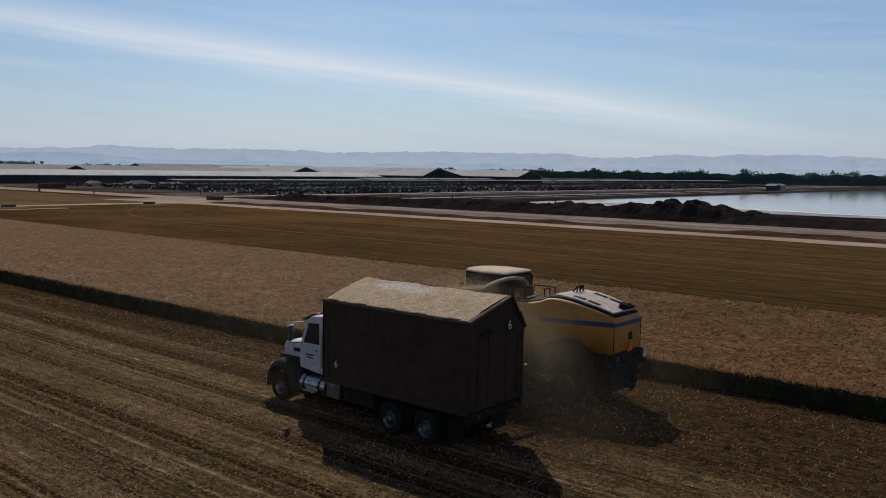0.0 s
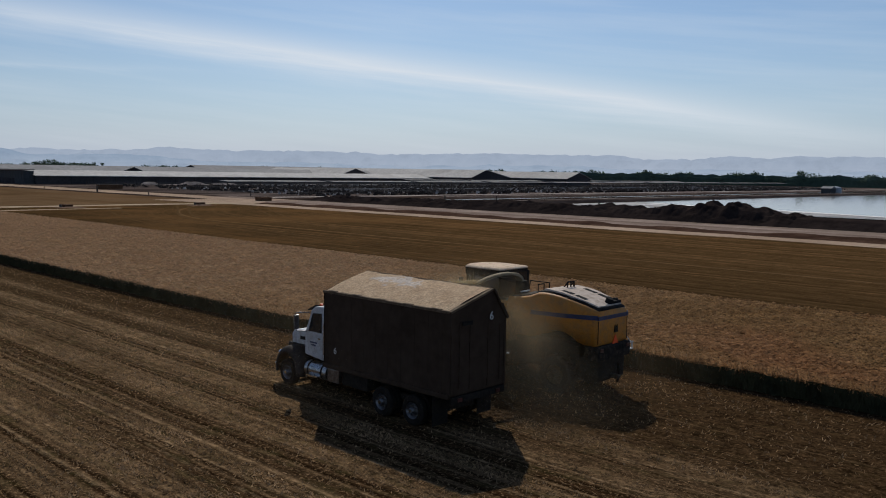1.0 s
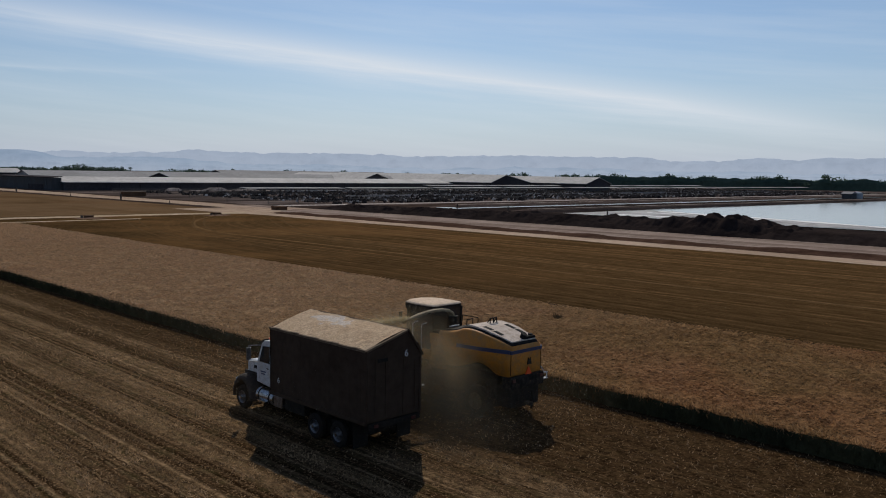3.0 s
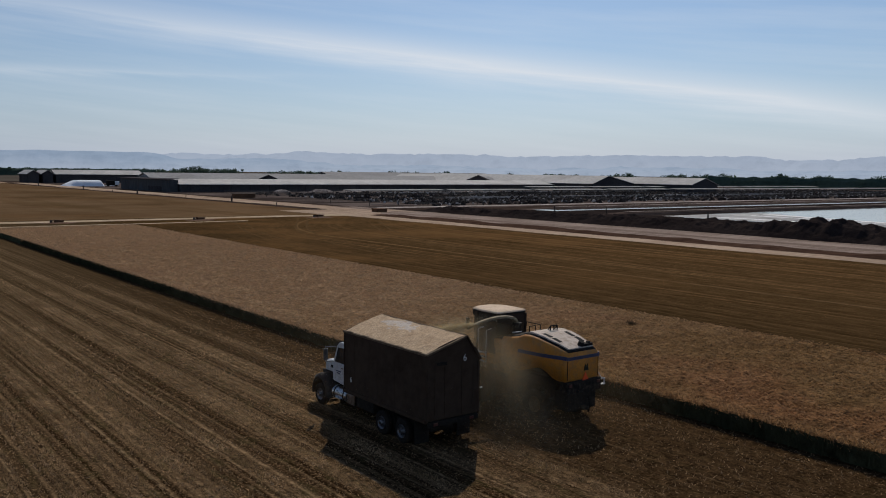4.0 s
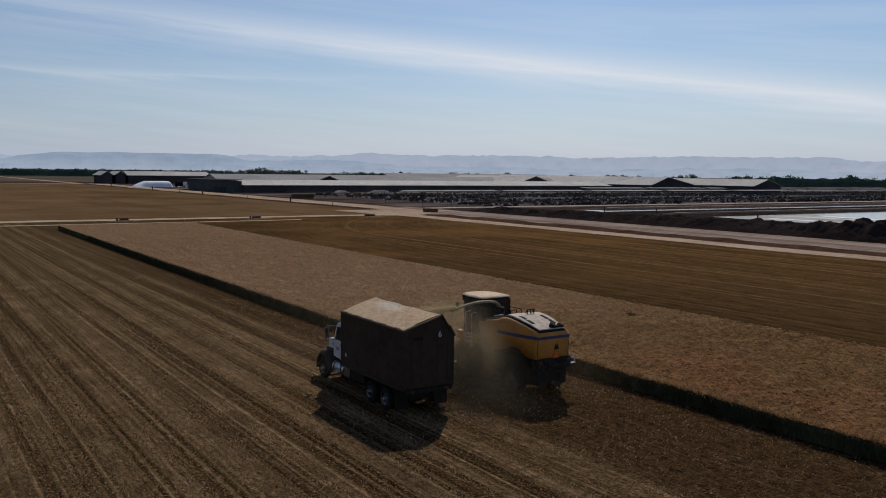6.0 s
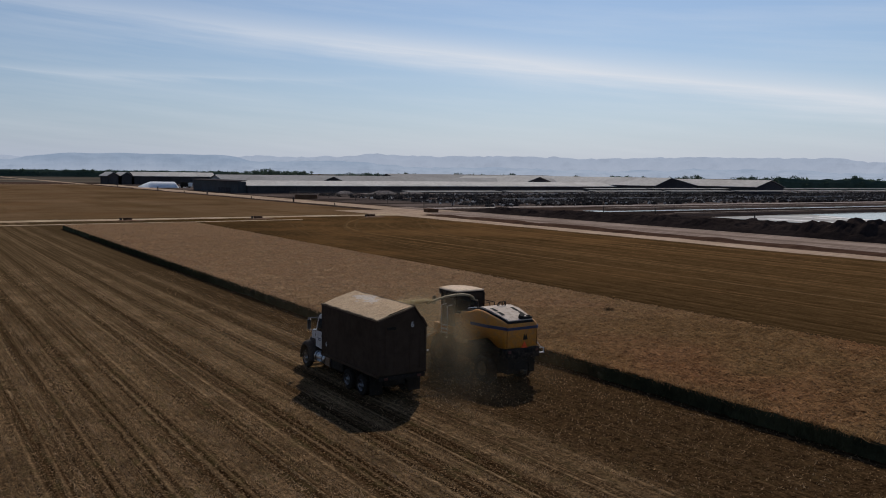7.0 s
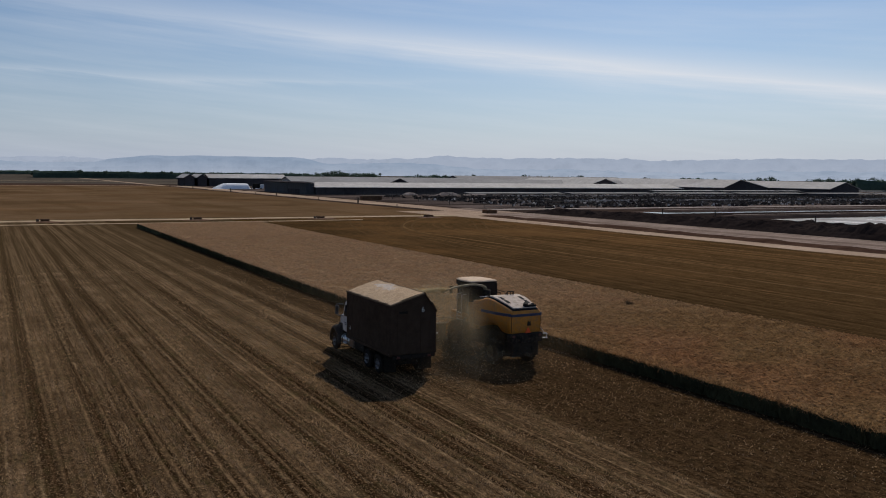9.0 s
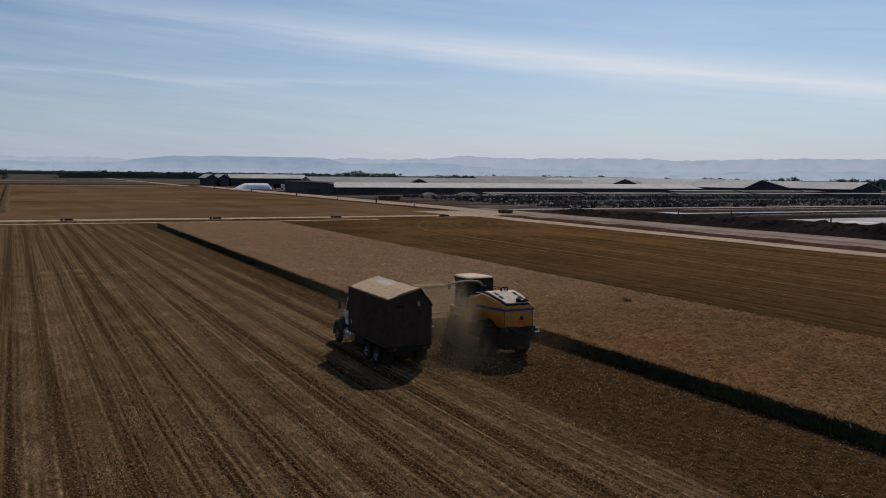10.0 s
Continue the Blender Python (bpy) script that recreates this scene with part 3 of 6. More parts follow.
def cuboid(bm, x0, x1, y0, y1, z0, z1, bev=0.0):
    r = bmesh.ops.create_cube(bm, size=1.0, matrix=Matrix.LocRotScale(((x0 + x1) / 2, (y0 + y1) / 2, (z0 + z1) / 2), None, (x1 - x0, y1 - y0, z1 - z0)))
    if bev:
        es = list({e for v in r["verts"] for e in v.link_edges})
        bmesh.ops.bevel(bm, geom=es, offset=bev, segments=2, affect="EDGES", profile=0.6)
    return bm


def block(*a, **k):
    return cuboid(bmesh.new(), *a, **k)


def prism(bm, outline, axis, lo, hi, bev=0.0):
    """An outline in the two other axes, drawn out along axis."""
    def at(p, v):
        return {"x": (v, p[0], p[1]), "y": (p[0], v, p[1]), "z": (p[0], p[1], v)}[axis]
    a = [bm.verts.new(at(p, lo)) for p in outline]
    b = [bm.verts.new(at(p, hi)) for p in outline]
    n = len(outline)
    fs = [bm.faces.new(a), bm.faces.new(b[::-1])]
    fs += [bm.faces.new((a[k], b[k], b[(k + 1) % n], a[(k + 1) % n])) for k in range(n)]
    bmesh.ops.recalc_face_normals(bm, faces=fs)
    if bev:
        bmesh.ops.bevel(bm, geom=list({e for f in fs for e in f.edges}), offset=bev, segments=2, affect="EDGES", profile=0.6)
    return bm


def cyl(bm, p, q, r1, r2=None, seg=16, caps=True):
    p, q = Vector(p), Vector(q)
    d = q - p
    m = Matrix.Translation((p + q) / 2) @ d.to_track_quat("Z", "Y").to_matrix().to_4x4()
    bmesh.ops.create_cone(bm, cap_ends=caps, segments=seg, radius1=r1, radius2=r1 if r2 is None else r2, depth=d.length, matrix=m)
    return bm


def tube(bm, pts, r, seg=8):
    for p, q in zip(pts, pts[1:]):
        cyl(bm, p, q, r, seg=seg)
    return bm


def lathe(bm, profile, axis_at, seg=28, caps=(True, True)):
    """Turns (offset along the axis, radius) pairs about a line through axis_at."""
    ring = []
    ax, ay, az = axis_at
    for off, r in profile:
        ring.append([bm.verts.new((ax + off, ay + r * math.cos(2 * math.pi * k / seg), az + r * math.sin(2 * math.pi * k / seg))) for k in range(seg)])
    fs = []
    for a, b in zip(ring, ring[1:]):
        for k in range(seg):
            fs.append(bm.faces.new((a[k], a[(k + 1) % seg], b[(k + 1) % seg], b[k])))
    fs += [bm.faces.new(ring[k]) for k, want in zip((0, -1), caps) if want]
    bmesh.ops.recalc_face_normals(bm, faces=fs)
    return bm


def raw(name, verts, faces, material, parent=None, label=""):
    me = bpy.data.meshes.new(name)
    me.from_pydata(verts, [], faces)
    me.materials.append(material)
    ob = new(name, me)
    if parent:
        hang(ob, parent)
    if label:
        ob["label"] = label
    return ob


def flecks(name, pts, tall, wide, lean, material, seed, parent=None):
    """Many single blades, one triangle each, rooted at pts and pointing up with a lean."""
    rng = np.random.default_rng(seed)
    n = len(pts)
    a = rng.uniform(0, 2 * np.pi, n)
    h = tall * rng.uniform(0.55, 1.3, n)
    w = wide * rng.uniform(0.6, 1.4, n)
    side = np.stack([np.cos(a), np.sin(a), np.zeros(n)], 1) * w[:, None] / 2
    tip = np.stack([rng.normal(0, lean, n) * h, rng.normal(0, lean, n) * h, h], 1)
    v = np.empty((n, 3, 3))
    v[:, 0], v[:, 1], v[:, 2] = pts - side, pts + side, pts + tip
    me = bpy.data.meshes.new(name)
    me.vertices.add(3 * n)
    me.vertices.foreach_set("co", v.ravel())
    me.loops.add(3 * n)
    me.loops.foreach_set("vertex_index", np.arange(3 * n))
    me.polygons.add(n)
    me.polygons.foreach_set("loop_start", np.arange(n) * 3)
    me.update(calc_edges=True)
    me.materials.append(material)
    ob = new(name, me)
    if parent:
        hang(ob, parent)
    return ob


# ---- the land ----
CROP_X0, CROP_X1, SWATH_X, CUT_Y, CROP_END = 5.72, 30.6, 11.65, 9.4, 136.0


def sheet(name, x0, x1, y0, y1, nx, ny, height, material):
    xs, ys = np.linspace(x0, x1, nx + 1), np.linspace(y0, y1, ny + 1)
    v = [(x, y, height(x, y)) for y in ys for x in xs]
    f = [(j * (nx + 1) + i, j * (nx + 1) + i + 1, (j + 1) * (nx + 1) + i + 1, (j + 1) * (nx + 1) + i) for j in range(ny) for i in range(nx)]
    return raw(name, v, f, material)


def wob(x, y, s, seed=0.0):
    return noise.noise(Vector((x * s, y * s, seed)))


tagged(sheet("ground", -4800, 4800, -4800, 4800, 24, 24, lambda x, y: 0.0, M["ground"]), "brown stubble fields and bare farm land on a flat plain", "ground", "", "structure")


def strip(name, x0, x1, y0, y1, material, label, category, z=0.03, along="y", wob_amp=0.5, crown=0.06):
    """A road or track: slightly crowned, with an uneven edge."""
    n = 90
    v, f = [], []
    for k in range(n + 1):
        u = k / n
        for j, side in enumerate((0.0, 0.25, 0.5, 0.75, 1.0)):
            if along == "y":
                y, x = y0 + (y1 - y0) * u, x0 + (x1 - x0) * side
                x += wob(1.7 * j, y, 0.06, x0) * wob_amp * (1 if j in (0, 4) else 0.2)
            else:
                x, y = x0 + (x1 - x0) * u, y0 + (y1 - y0) * side
                y += wob(x, 1.7 * j, 0.06, y0) * wob_amp * (1 if j in (0, 4) else 0.2)
            v.append((x, y, z + crown * (1 - abs(2 * side - 1))))
    for k in range(n):
        for j in range(4):
            a = k * 5 + j
            f.append((a, a + 1, a + 6, a + 5))
    return tagged(raw(name, v, f, material), label, category, "", "structure")


strip("road_near", 91.4, 98.0, -400, 176, M["road"], "pale dusty dirt road beside the mown field", "road", 0.03, "y", 1.4)
strip("road_far", 104.6, 122.6, -400, 206, M["road_worn"], "pale rutted dirt road at the foot of the dark berm", "road", 0.03, "y", 1.8)
strip("road_north", 104.5, 117.5, 170, 640, M["road"], "pale dirt road running on past the barns", "road", 0.05, "y", 2.0)
strip("road_crossing", 88.0, 120.0, 160, 192, M["road"], "wide pale dirt junction of the farm roads", "road", 0.02, "x", 3.5)
strip("track_cross", -900, 96.0, 160.5, 166.5, M["track"], "pale dirt track across the end of the crop", "track", 0.03, "x", 1.2)
strip("track_headland", -900, 60.0, 149.0, 151.0, M["track"], "faint wheel track along the field's headland", "track", 0.02, "x", 1.0)
strip("track_north", -700, 104.0, 636.0, 644.0, M["track"], "pale dirt track along the far field's end", "track", 0.03, "x", 2.0)
strip("road_plain", 97.5, 104.5, 640, 2150, M["road"], "straight pale dirt road running out over the plain", "road", 0.05, "y", 1.5)
strip("track_plain", -900, 98.0, 905.0, 918.0, M["track"], "pale dirt track across the far plain", "track", 0.03, "x", 2.0)
strip("lane_pens", 188, 900, 362.0, 374.0, M["levee"], "pale concrete feed lane in front of the long barns", "lane", 0.05, "x", 1.0)
strip("lane_pond", 124, 900, 192.0, 199.0, M["levee"], "pale dirt lane between the ponds and the pens", "lane", 0.05, "x", 1.5)
tagged(sheet("verge", 97.8, 105.0, -400, 158, 8, 260, lambda x, y: 0.02 + max(0.0, math.sin((x - 97.8) / 7.2 * math.pi)) * (0.30 + 0.5 * wob(x, y, 0.12)), M["verge"]), "dark brown weedy verge between the two roads", "verge", "", "structure")


def berm_height(x, y):
    """A steep road-side face, a lumpy crest close behind it, a long back slope to the water."""
    d = x - 122.5
    if d <= 0 or d >= 27:
        return -0.05
    ends = min(1.0, max(0.0, (178 - y) / 11))
    rise = min(1.0, d / 4.2) if d < 10 else max(0.0, 1 - (d - 10) / 17) ** 1.3
    crest = 1.25 + 0.45 * min(1.0, max(0.0, (170 - y) / 70))
    heaps = ((56.0, 2.6, 1.6), (50.8, 2.4, 1.8), (46.6, 1.8, 1.3), (62.5, 2.8, 1.05), (67.0, 2.0, 0.5), (74.0, 2.4, 0.35), (80.0, 2.6, 0.55), (90.0, 3.0, 0.3), (102.0, 4.0, 0.4), (41.0, 2.6, 0.35))
    mound = sum(a * math.exp(-((y - c - 0.5 * wob(x, y, 0.3, 8)) / w) ** 2) for c, w, a in heaps)
    rough = 0.30 * wob(x, y, 0.10, 1) + 0.40 * wob(x, y, 0.27, 2) + 0.55 * wob(x, y, 0.6, 5) + 0.40 * wob(x, y, 1.1, 6)
    calm = 0.3 if y < 39 else 1.0
    low = 0.85 if y < 39 else 1.0
    return ends * rise * (crest * low + mound * max(0.3, 1 + 0.5 * wob(x, y, 0.4, 3)) + rough * calm * 0.8) - 0.05


tagged(sheet("berm", 122.0, 150.0, -140, 198, 50, 760, berm_height, M["berm"]), "long uneven berm of dark excavated soil beside the road", "berm", "", "structure")
tagged(sheet("lagoon_bottom", 140, 760, -330, 128, 2, 2, lambda x, y: 0.02, M["berm"]), "dark muddy floor of the lagoon", "ground", "", "structure")


def water_sheet():
    """The pond's near corner is mud; its water line wanders there."""
    v, f = [], []
    n = 120
    for k in range(n + 1):
        x = 166 + 596 * (k / n) ** 1.6
        top = 126.0 - 14 * math.exp(-(x - 166) / 25) + 2.0 * wob(x, 0, 0.05)
        v += [(x, -325.0, 0.16), (x, top - 60, 0.16), (x, top, 0.16)]
    for k in range(n):
        for j in range(2):
            a = k * 3 + j
            f.append((a, a + 3, a + 4, a + 1))
    return raw("water_lagoon", v, f, M["water"])


tagged(water_sheet(), "still pale lagoon reflecting the bright sky", "water", "", "structure")


def foam_x(y):
    """Where silt gives way to open water."""
    return 178 + 26 * max(0.0, (y - 40) / 70) ** 0.8 + 3.0 * wob(3, y, 0.05, 2)


def mud_flat():
    v, f = [], []
    ys = np.linspace(-60, 120, 120)
    for y in ys:
        e = foam_x(y) + 5 * math.exp(-((y - 112) / 9) ** 2)
        for k in range(9):
            v.append((167 + (e - 167) * k / 8, y, 0.175 + 0.03 * max(0.0, wob(k * 3, y, 0.12, 4))))
    for j in range(len(ys) - 1):
        for k in range(8):
            a = j * 9 + k
            f.append((a, a + 1, a + 10, a + 9))
    return raw("mud_flat", v, f, M["mud"])


tagged(mud_flat(), "wet grey silt at the shallow end of the lagoon", "mud", "", "structure")


def foam_line(name, x_of, y0, y1, half, label):
    v, f = [], []
    ys = np.linspace(y0, y1, 90)
    for y in ys:
        w = half * (0.55 + 0.9 * abs(wob(7, y, 0.11, 6)))
        for s in (-1, 0, 1):
            v.append((x_of(y) + s * w, y, 0.23 if s == 0 else 0.2))
    for j in range(len(ys) - 1):
        for k in range(2):
            a = j * 3 + k
            f.append((a, a + 1, a + 4, a + 3))
    return tagged(raw(name, v, f, M["foam"]), label, "foam", "foam lines on the lagoon", "structure")


foam_line("foam_line", foam_x, 20, 112, 2.8, "curving line of pale foam where silt meets open water")
# the two thin lines paint bright glints on the wet silt
foam_line("foam_line", lambda y: 172 + (y - 60) * 0.10 + 2 * wob(1, y, 0.06), 84, 108, 2.0, "thin pale line painted as a bright glint on the wet silt")
foam_line("foam_line", lambda y: 184 + (y - 60) * 0.22 + 2 * wob(5, y, 0.06), 66, 110, 1.4, "thin pale line painted as a bright glint on the wet silt")


def levee(y0, width, top, x0, x1, label):
    # pale dirt strip also carries the top's sunlight, dark soil the faces' shade
    strip("levee_top", x0 + 14, x1, y0 + width * 0.34, y0 + width * 0.66, M["levee"], "pale dirt along an earth bank's top, sunlight put into its tone", "track", top * 1.08 + 0.03, "x", 0.3, 0.03)

    def h(x, y):
        u = (y - y0) / width
        return top * max(0.0, min(1.0, (x - x0) / 14)) * max(0.0, min(1.0, 2.6 * (1 - abs(2 * u - 1)))) * (1 + 0.12 * wob(x, y, 0.06)) - 0.02
    return tagged(sheet("levee", x0, x1, y0, y0 + width, 160, 8, h, M["bank"]), label, "levee", "levees round the ponds", "structure")


levee(128.0, 5.0, 0.8, 150, 900, "low earth bank along the lagoon's far shore")
levee(165.0, 6.0, 0.6, 160, 900, "low pale earth bank beside the water channel")
tagged(sheet("drain", 148, 900, 134.0, 154.0, 2, 2, lambda x, y: 0.03, M["berm"]), "dark wet drain between two earth banks", "drain", "", "structure")
tagged(sheet("water_channel", 160, 900, 154.5, 163.5, 60, 3, lambda x, y: 0.14, M["water"]), "narrow pale water channel between earth banks", "water", "", "structure")


# ---- standing crop ----
def canopy_height(x, y):
    return 0.74 + 0.07 * wob(x, y, 0.35, 1) + 0.11 * wob(x, y, 1.1, 2) + 0.10 * wob(x, y, 2.3, 9)


def crop_canopy(x0, x1, y0, y1, nx, ragged_west, ragged_east):
    """A sheet of ears over the stalks, ragged along its free edges."""
    v, f = [], []
    ys = np.linspace(y0, y1, int((y1 - y0) / 0.42) + 1)
    for y in ys:
        left = x0 + (0.22 * wob(x0, y, 0.9, 2) + 0.12 * wob(x0, y, 2.6, 4) if ragged_west else 0)
        right = x1 + (0.25 * wob(3, y, 0.7, 7) if ragged_east else 0)
        for i in range(nx + 1):
            x = left + (right - left) * i / nx
            v.append((x, y, canopy_height(x, y)))
    m = nx + 1
    for j in range(len(ys) - 1):
        for i in range(nx):
            f.append((j * m + i, j * m + i + 1, (j + 1) * m + i + 1, (j + 1) * m + i))
    return raw("canopy", v, f, M["crop"], crop)


crop = thing("standing_crop", (18, 0, 0), "strip of ripe tan forage crop, standing knee to waist high", "crop", "", "stuff")
crop_canopy(SWATH_X, CROP_X1, -160, CUT_Y, 44, True, True)
crop_canopy(SWATH_X, CROP_X1, CUT_Y, CROP_END, 44, False, True)
crop_canopy(CROP_X0, SWATH_X, CUT_Y, CROP_END, 14, True, False)


def crop_side(x_of, y0, y1, name):
    """The wall of stalks at a cut edge, ragged and leaning."""
    v, f = [], []
    ys = np.arange(y0, y1, 0.30)
    for y in ys:
        for k, z in enumerate((0.0, 0.25, 0.5, 0.74)):
            x = x_of + 0.20 * wob(x_of, y, 0.9, 2) + 0.16 * wob(y, z, 2.4, k) + 0.04
            v.append((x, y, z))
    for j in range(len(ys) - 1):
        for k in range(3):
            a = j * 4 + k
            f.append((a, a + 4, a + 5, a + 1))
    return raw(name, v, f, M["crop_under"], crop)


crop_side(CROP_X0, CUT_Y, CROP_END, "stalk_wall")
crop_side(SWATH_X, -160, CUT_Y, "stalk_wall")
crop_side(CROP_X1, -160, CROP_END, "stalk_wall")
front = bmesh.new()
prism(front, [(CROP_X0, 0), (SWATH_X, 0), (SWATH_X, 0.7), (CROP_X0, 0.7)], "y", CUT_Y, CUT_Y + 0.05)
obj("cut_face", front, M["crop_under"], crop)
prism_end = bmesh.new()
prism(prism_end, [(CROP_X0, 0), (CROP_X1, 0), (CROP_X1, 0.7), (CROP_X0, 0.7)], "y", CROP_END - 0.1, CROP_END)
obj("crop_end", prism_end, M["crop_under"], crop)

rng = np.random.default_rng(11)


def scatter_crop(n, y0, y1, power):
    y = y0 + (y1 - y0) * rng.uniform(0, 1, n) ** power
    left = np.where(y < CUT_Y, SWATH_X, CROP_X0)
    x = left + (CROP_X1 - left) * rng.uniform(0, 1, n)
    return np.stack([x, y, np.full(n, 0.72) + rng.normal(0, 0.05, n)], 1)


flecks("ears", scatter_crop(300000, -30, 95, 1.15), 0.055, 0.15, 1.8, M["ear"], 3, crop)
flecks("far_ears", scatter_crop(30000, 90, CROP_END, 1.0), 0.16, 0.12, 0.6, M["ear"], 4, crop)


def edge_stalks(x, y0, y1, n):
    y = rng.uniform(y0, y1, n)
    return np.stack([x + rng.normal(0.02, 0.10, n), y, rng.uniform(0, 0.45, n)], 1)


flecks("edge_stalks", np.concatenate([edge_stalks(CROP_X0, CUT_Y, 110, 14000), edge_stalks(SWATH_X, -30, CUT_Y, 9000)]), 0.42, 0.05, 0.25, M["crop_under"], 6, crop)
flecks("edge_ears", np.concatenate([edge_stalks(CROP_X0, CUT_Y, 110, 5000), edge_stalks(SWATH_X, -30, CUT_Y, 3200)]) + np.array([0.08, 0, 0.5]), 0.22, 0.05, 0.5, M["ear"], 8, crop)


# ---- cut stubble and straw ----
def swaths(x):
    """How much loose straw lies at x: much on the pale bands, little between them."""
    k = np.full_like(x, 0.06)
    for c, w in STRAW:
        k = np.maximum(k, (0.45 if c > -2.0 else 1.0) * np.exp(-((x - c) / (0.66 * w)) ** 2))
    return k


def scatter_stubble(n, x0, x1, y0, y1, power, fresh=0.0):
    y = y0 + (y1 - y0) * rng.uniform(0, 1, n) ** power
    x = rng.uniform(x0, x1, n)
    x += 0.5 * np.sin(y * 0.11 + x * 0.3)
    keep = (rng.uniform(0, 1, n) < swaths(x) * (0.75 + 0.35 * np.sin(y * 0.23 + 1.7 * x)) + fresh * (x > 3.0)) & ~((x > SWATH_X) | ((x > CROP_X0) & (y > CUT_Y)))
    x, y = x[keep], y[keep]
    row = np.round(x / 0.38) * 0.38
    x = np.where(rng.uniform(0, 1, len(x)) < 0.68, row + rng.normal(0, 0.045, len(x)), x)
    return np.stack([x, y, np.zeros(len(x))], 1)


stubble = thing("cut_stubble", (0, 0, 0), "short cut stubble with pale loose straw in rows", "stubble", "", "stuff")
flecks("stubble_stems", scatter_stubble(780000, -36, SWATH_X, -30, 60, 1.25, 0.016), 0.07, 0.05, 0.9, M["straw"], 21, stubble)
flecks("loose_straw", scatter_stubble(120000, -36, 3.0, -30, 70, 1.1), 0.045, 0.085, 1.2, M["straw"], 22, stubble)


def scatter_east(n):
    y = -20 + 165 * rng.uniform(0, 1, n) ** 1.2
    x = rng.uniform(CROP_X1 + 0.3, 90, n)
    keep = rng.uniform(0, 1, n) < 0.25 + 0.75 * swaths(x * 0.9)
    return np.stack([x[keep], y[keep], np.zeros(keep.sum())], 1)


flecks("east_stubble", scatter_east(90000), 0.02, 0.13, 2.2, M["old_straw"], 24, stubble)
tuft = thing("weed_tuft", (25.7, 12, 0), "dark dry weed standing out of the crop", "weed")
flecks("weed_leaves", np.array([25.7, 12, 0.6]) + rng.normal(0, 0.16, (70, 3)) * np.array([1, 1, 0.5]), 0.45, 0.06, 0.4, M["weed"], 9, tuft)


def wheel_track(points, label):
    """A pair of faint wheel marks turning over the mown field."""
    p = [Vector((*q, 0)) for q in points]
    path = []
    for k in range(len(p) - 1):
        a, b, c, d = p[max(k - 1, 0)], p[k], p[k + 1], p[min(k + 2, len(p) - 1)]
        for q in range(12):
            u = q / 12
            path.append(0.5 * (2 * b + (c - a) * u + (2 * a - 5 * b + 4 * c - d) * u * u + (3 * b - a - 3 * c + d) * u ** 3))
    v, f = [], []
    for side in (-1.1, 1.1):
        base = len(v)
        for k, c in enumerate(path):
            d = (path[min(k + 1, len(path) - 1)] - path[max(k - 1, 0)]).normalized()
            n = Vector((-d.y, d.x, 0))
            for s in (-0.2, 0.2):
                q = c + n * (side + s * (1 + 0.5 * wob(k, side, 0.4)))
                v.append((q.x, q.y, 0.012))
        for k in range(len(path) - 1):
            a = base + 2 * k
            f.append((a, a + 1, a + 3, a + 2))
    return tagged(raw("wheel_track", v, f, M["wheel_mark"]), label, "track", "wheel tracks on the mown field", "structure")


for bend in (((78, 158), (69.3, 142), (59.4, 124), (52.9, 108.7), (48.9, 95.3), (45.5, 78), (44.0, 60)), ((90, 152), (84.3, 136.7), (75, 119), (69.3, 107.7), (62.5, 89.4), (59.7, 77.6), (58.5, 60)), ((62, 157), (54, 140), (47, 120), (42, 100), (39.5, 80))):
    wheel_track(bend, "pale wheel tracks turning over the mown field")


def uncut_strip():
    """A narrow row left standing in the far field: ragged top, sloping sides."""
    def h(x, y):
        u = max(0.0, 1 - abs((x + 23.0) / 1.5) ** 3)
        return (0.95 + 0.35 * wob(x, y, 0.8, 3)) * u * min(1.0, max(0.0, (y - 204) / 3), max(0.0, (612 - y) / 3)) - 0.02
    return tagged(sheet("uncut_strip", -25.2, -20.8, 204, 612, 10, 600, h, M["weed"]), "narrow dark strip of uncut crop in the far field", "crop", "", "stuff")


uncut_strip()


# ---- far country ----
def hill_range(name, radius, el_of, material, label):
    v, f = [], []
    n = 520
    for k in range(n + 1):
        az = -35 + 155 * k / n
        a = radians(az)
        for u, back in ((0.0, 0), (0.35, 40), (0.7, 90), (1.0, 150)):
            r = radius + back
            h = r * math.tan(radians(max(0.02, el_of(az)))) * u + (11 if u else -5)
            h *= 1 + (0.25 * wob(az * 9, u * 7, 0.12, 4) if 0 < u < 1 else 0)
            v.append((r * math.sin(a), r * math.cos(a), h))
    for k in range(n):
        for j in range(3):
            a = k * 4 + j
            f.append((a, a + 4, a + 5, a + 1))
    return tagged(raw(name, v, f, material), label, "hills", "", "structure")


def far_el(az):
    e = 1.02 + 0.20 * wob(az, 0, 0.13, 5) + 0.17 * wob(az, 0, 0.41, 2) + 0.10 * wob(az, 0, 1.3, 8) + 0.06 * wob(az, 0, 3.1, 8)
    e -= 0.24 / (1 + math.exp((az - 14) * 0.6))
    e += 0.20 * math.exp(-((az - 42) / 7) ** 2) + 0.08 / (1 + math.exp(-(az - 50)))
    return e + 0.20 * math.exp(-((az - 29) / 2.6) ** 2) + 0.10 * math.exp(-((az - 54) / 4) ** 2) + 0.12 * math.exp(-((az - 70) / 5) ** 2) - 0.12 * math.exp(-((az - 61) / 2) ** 2)


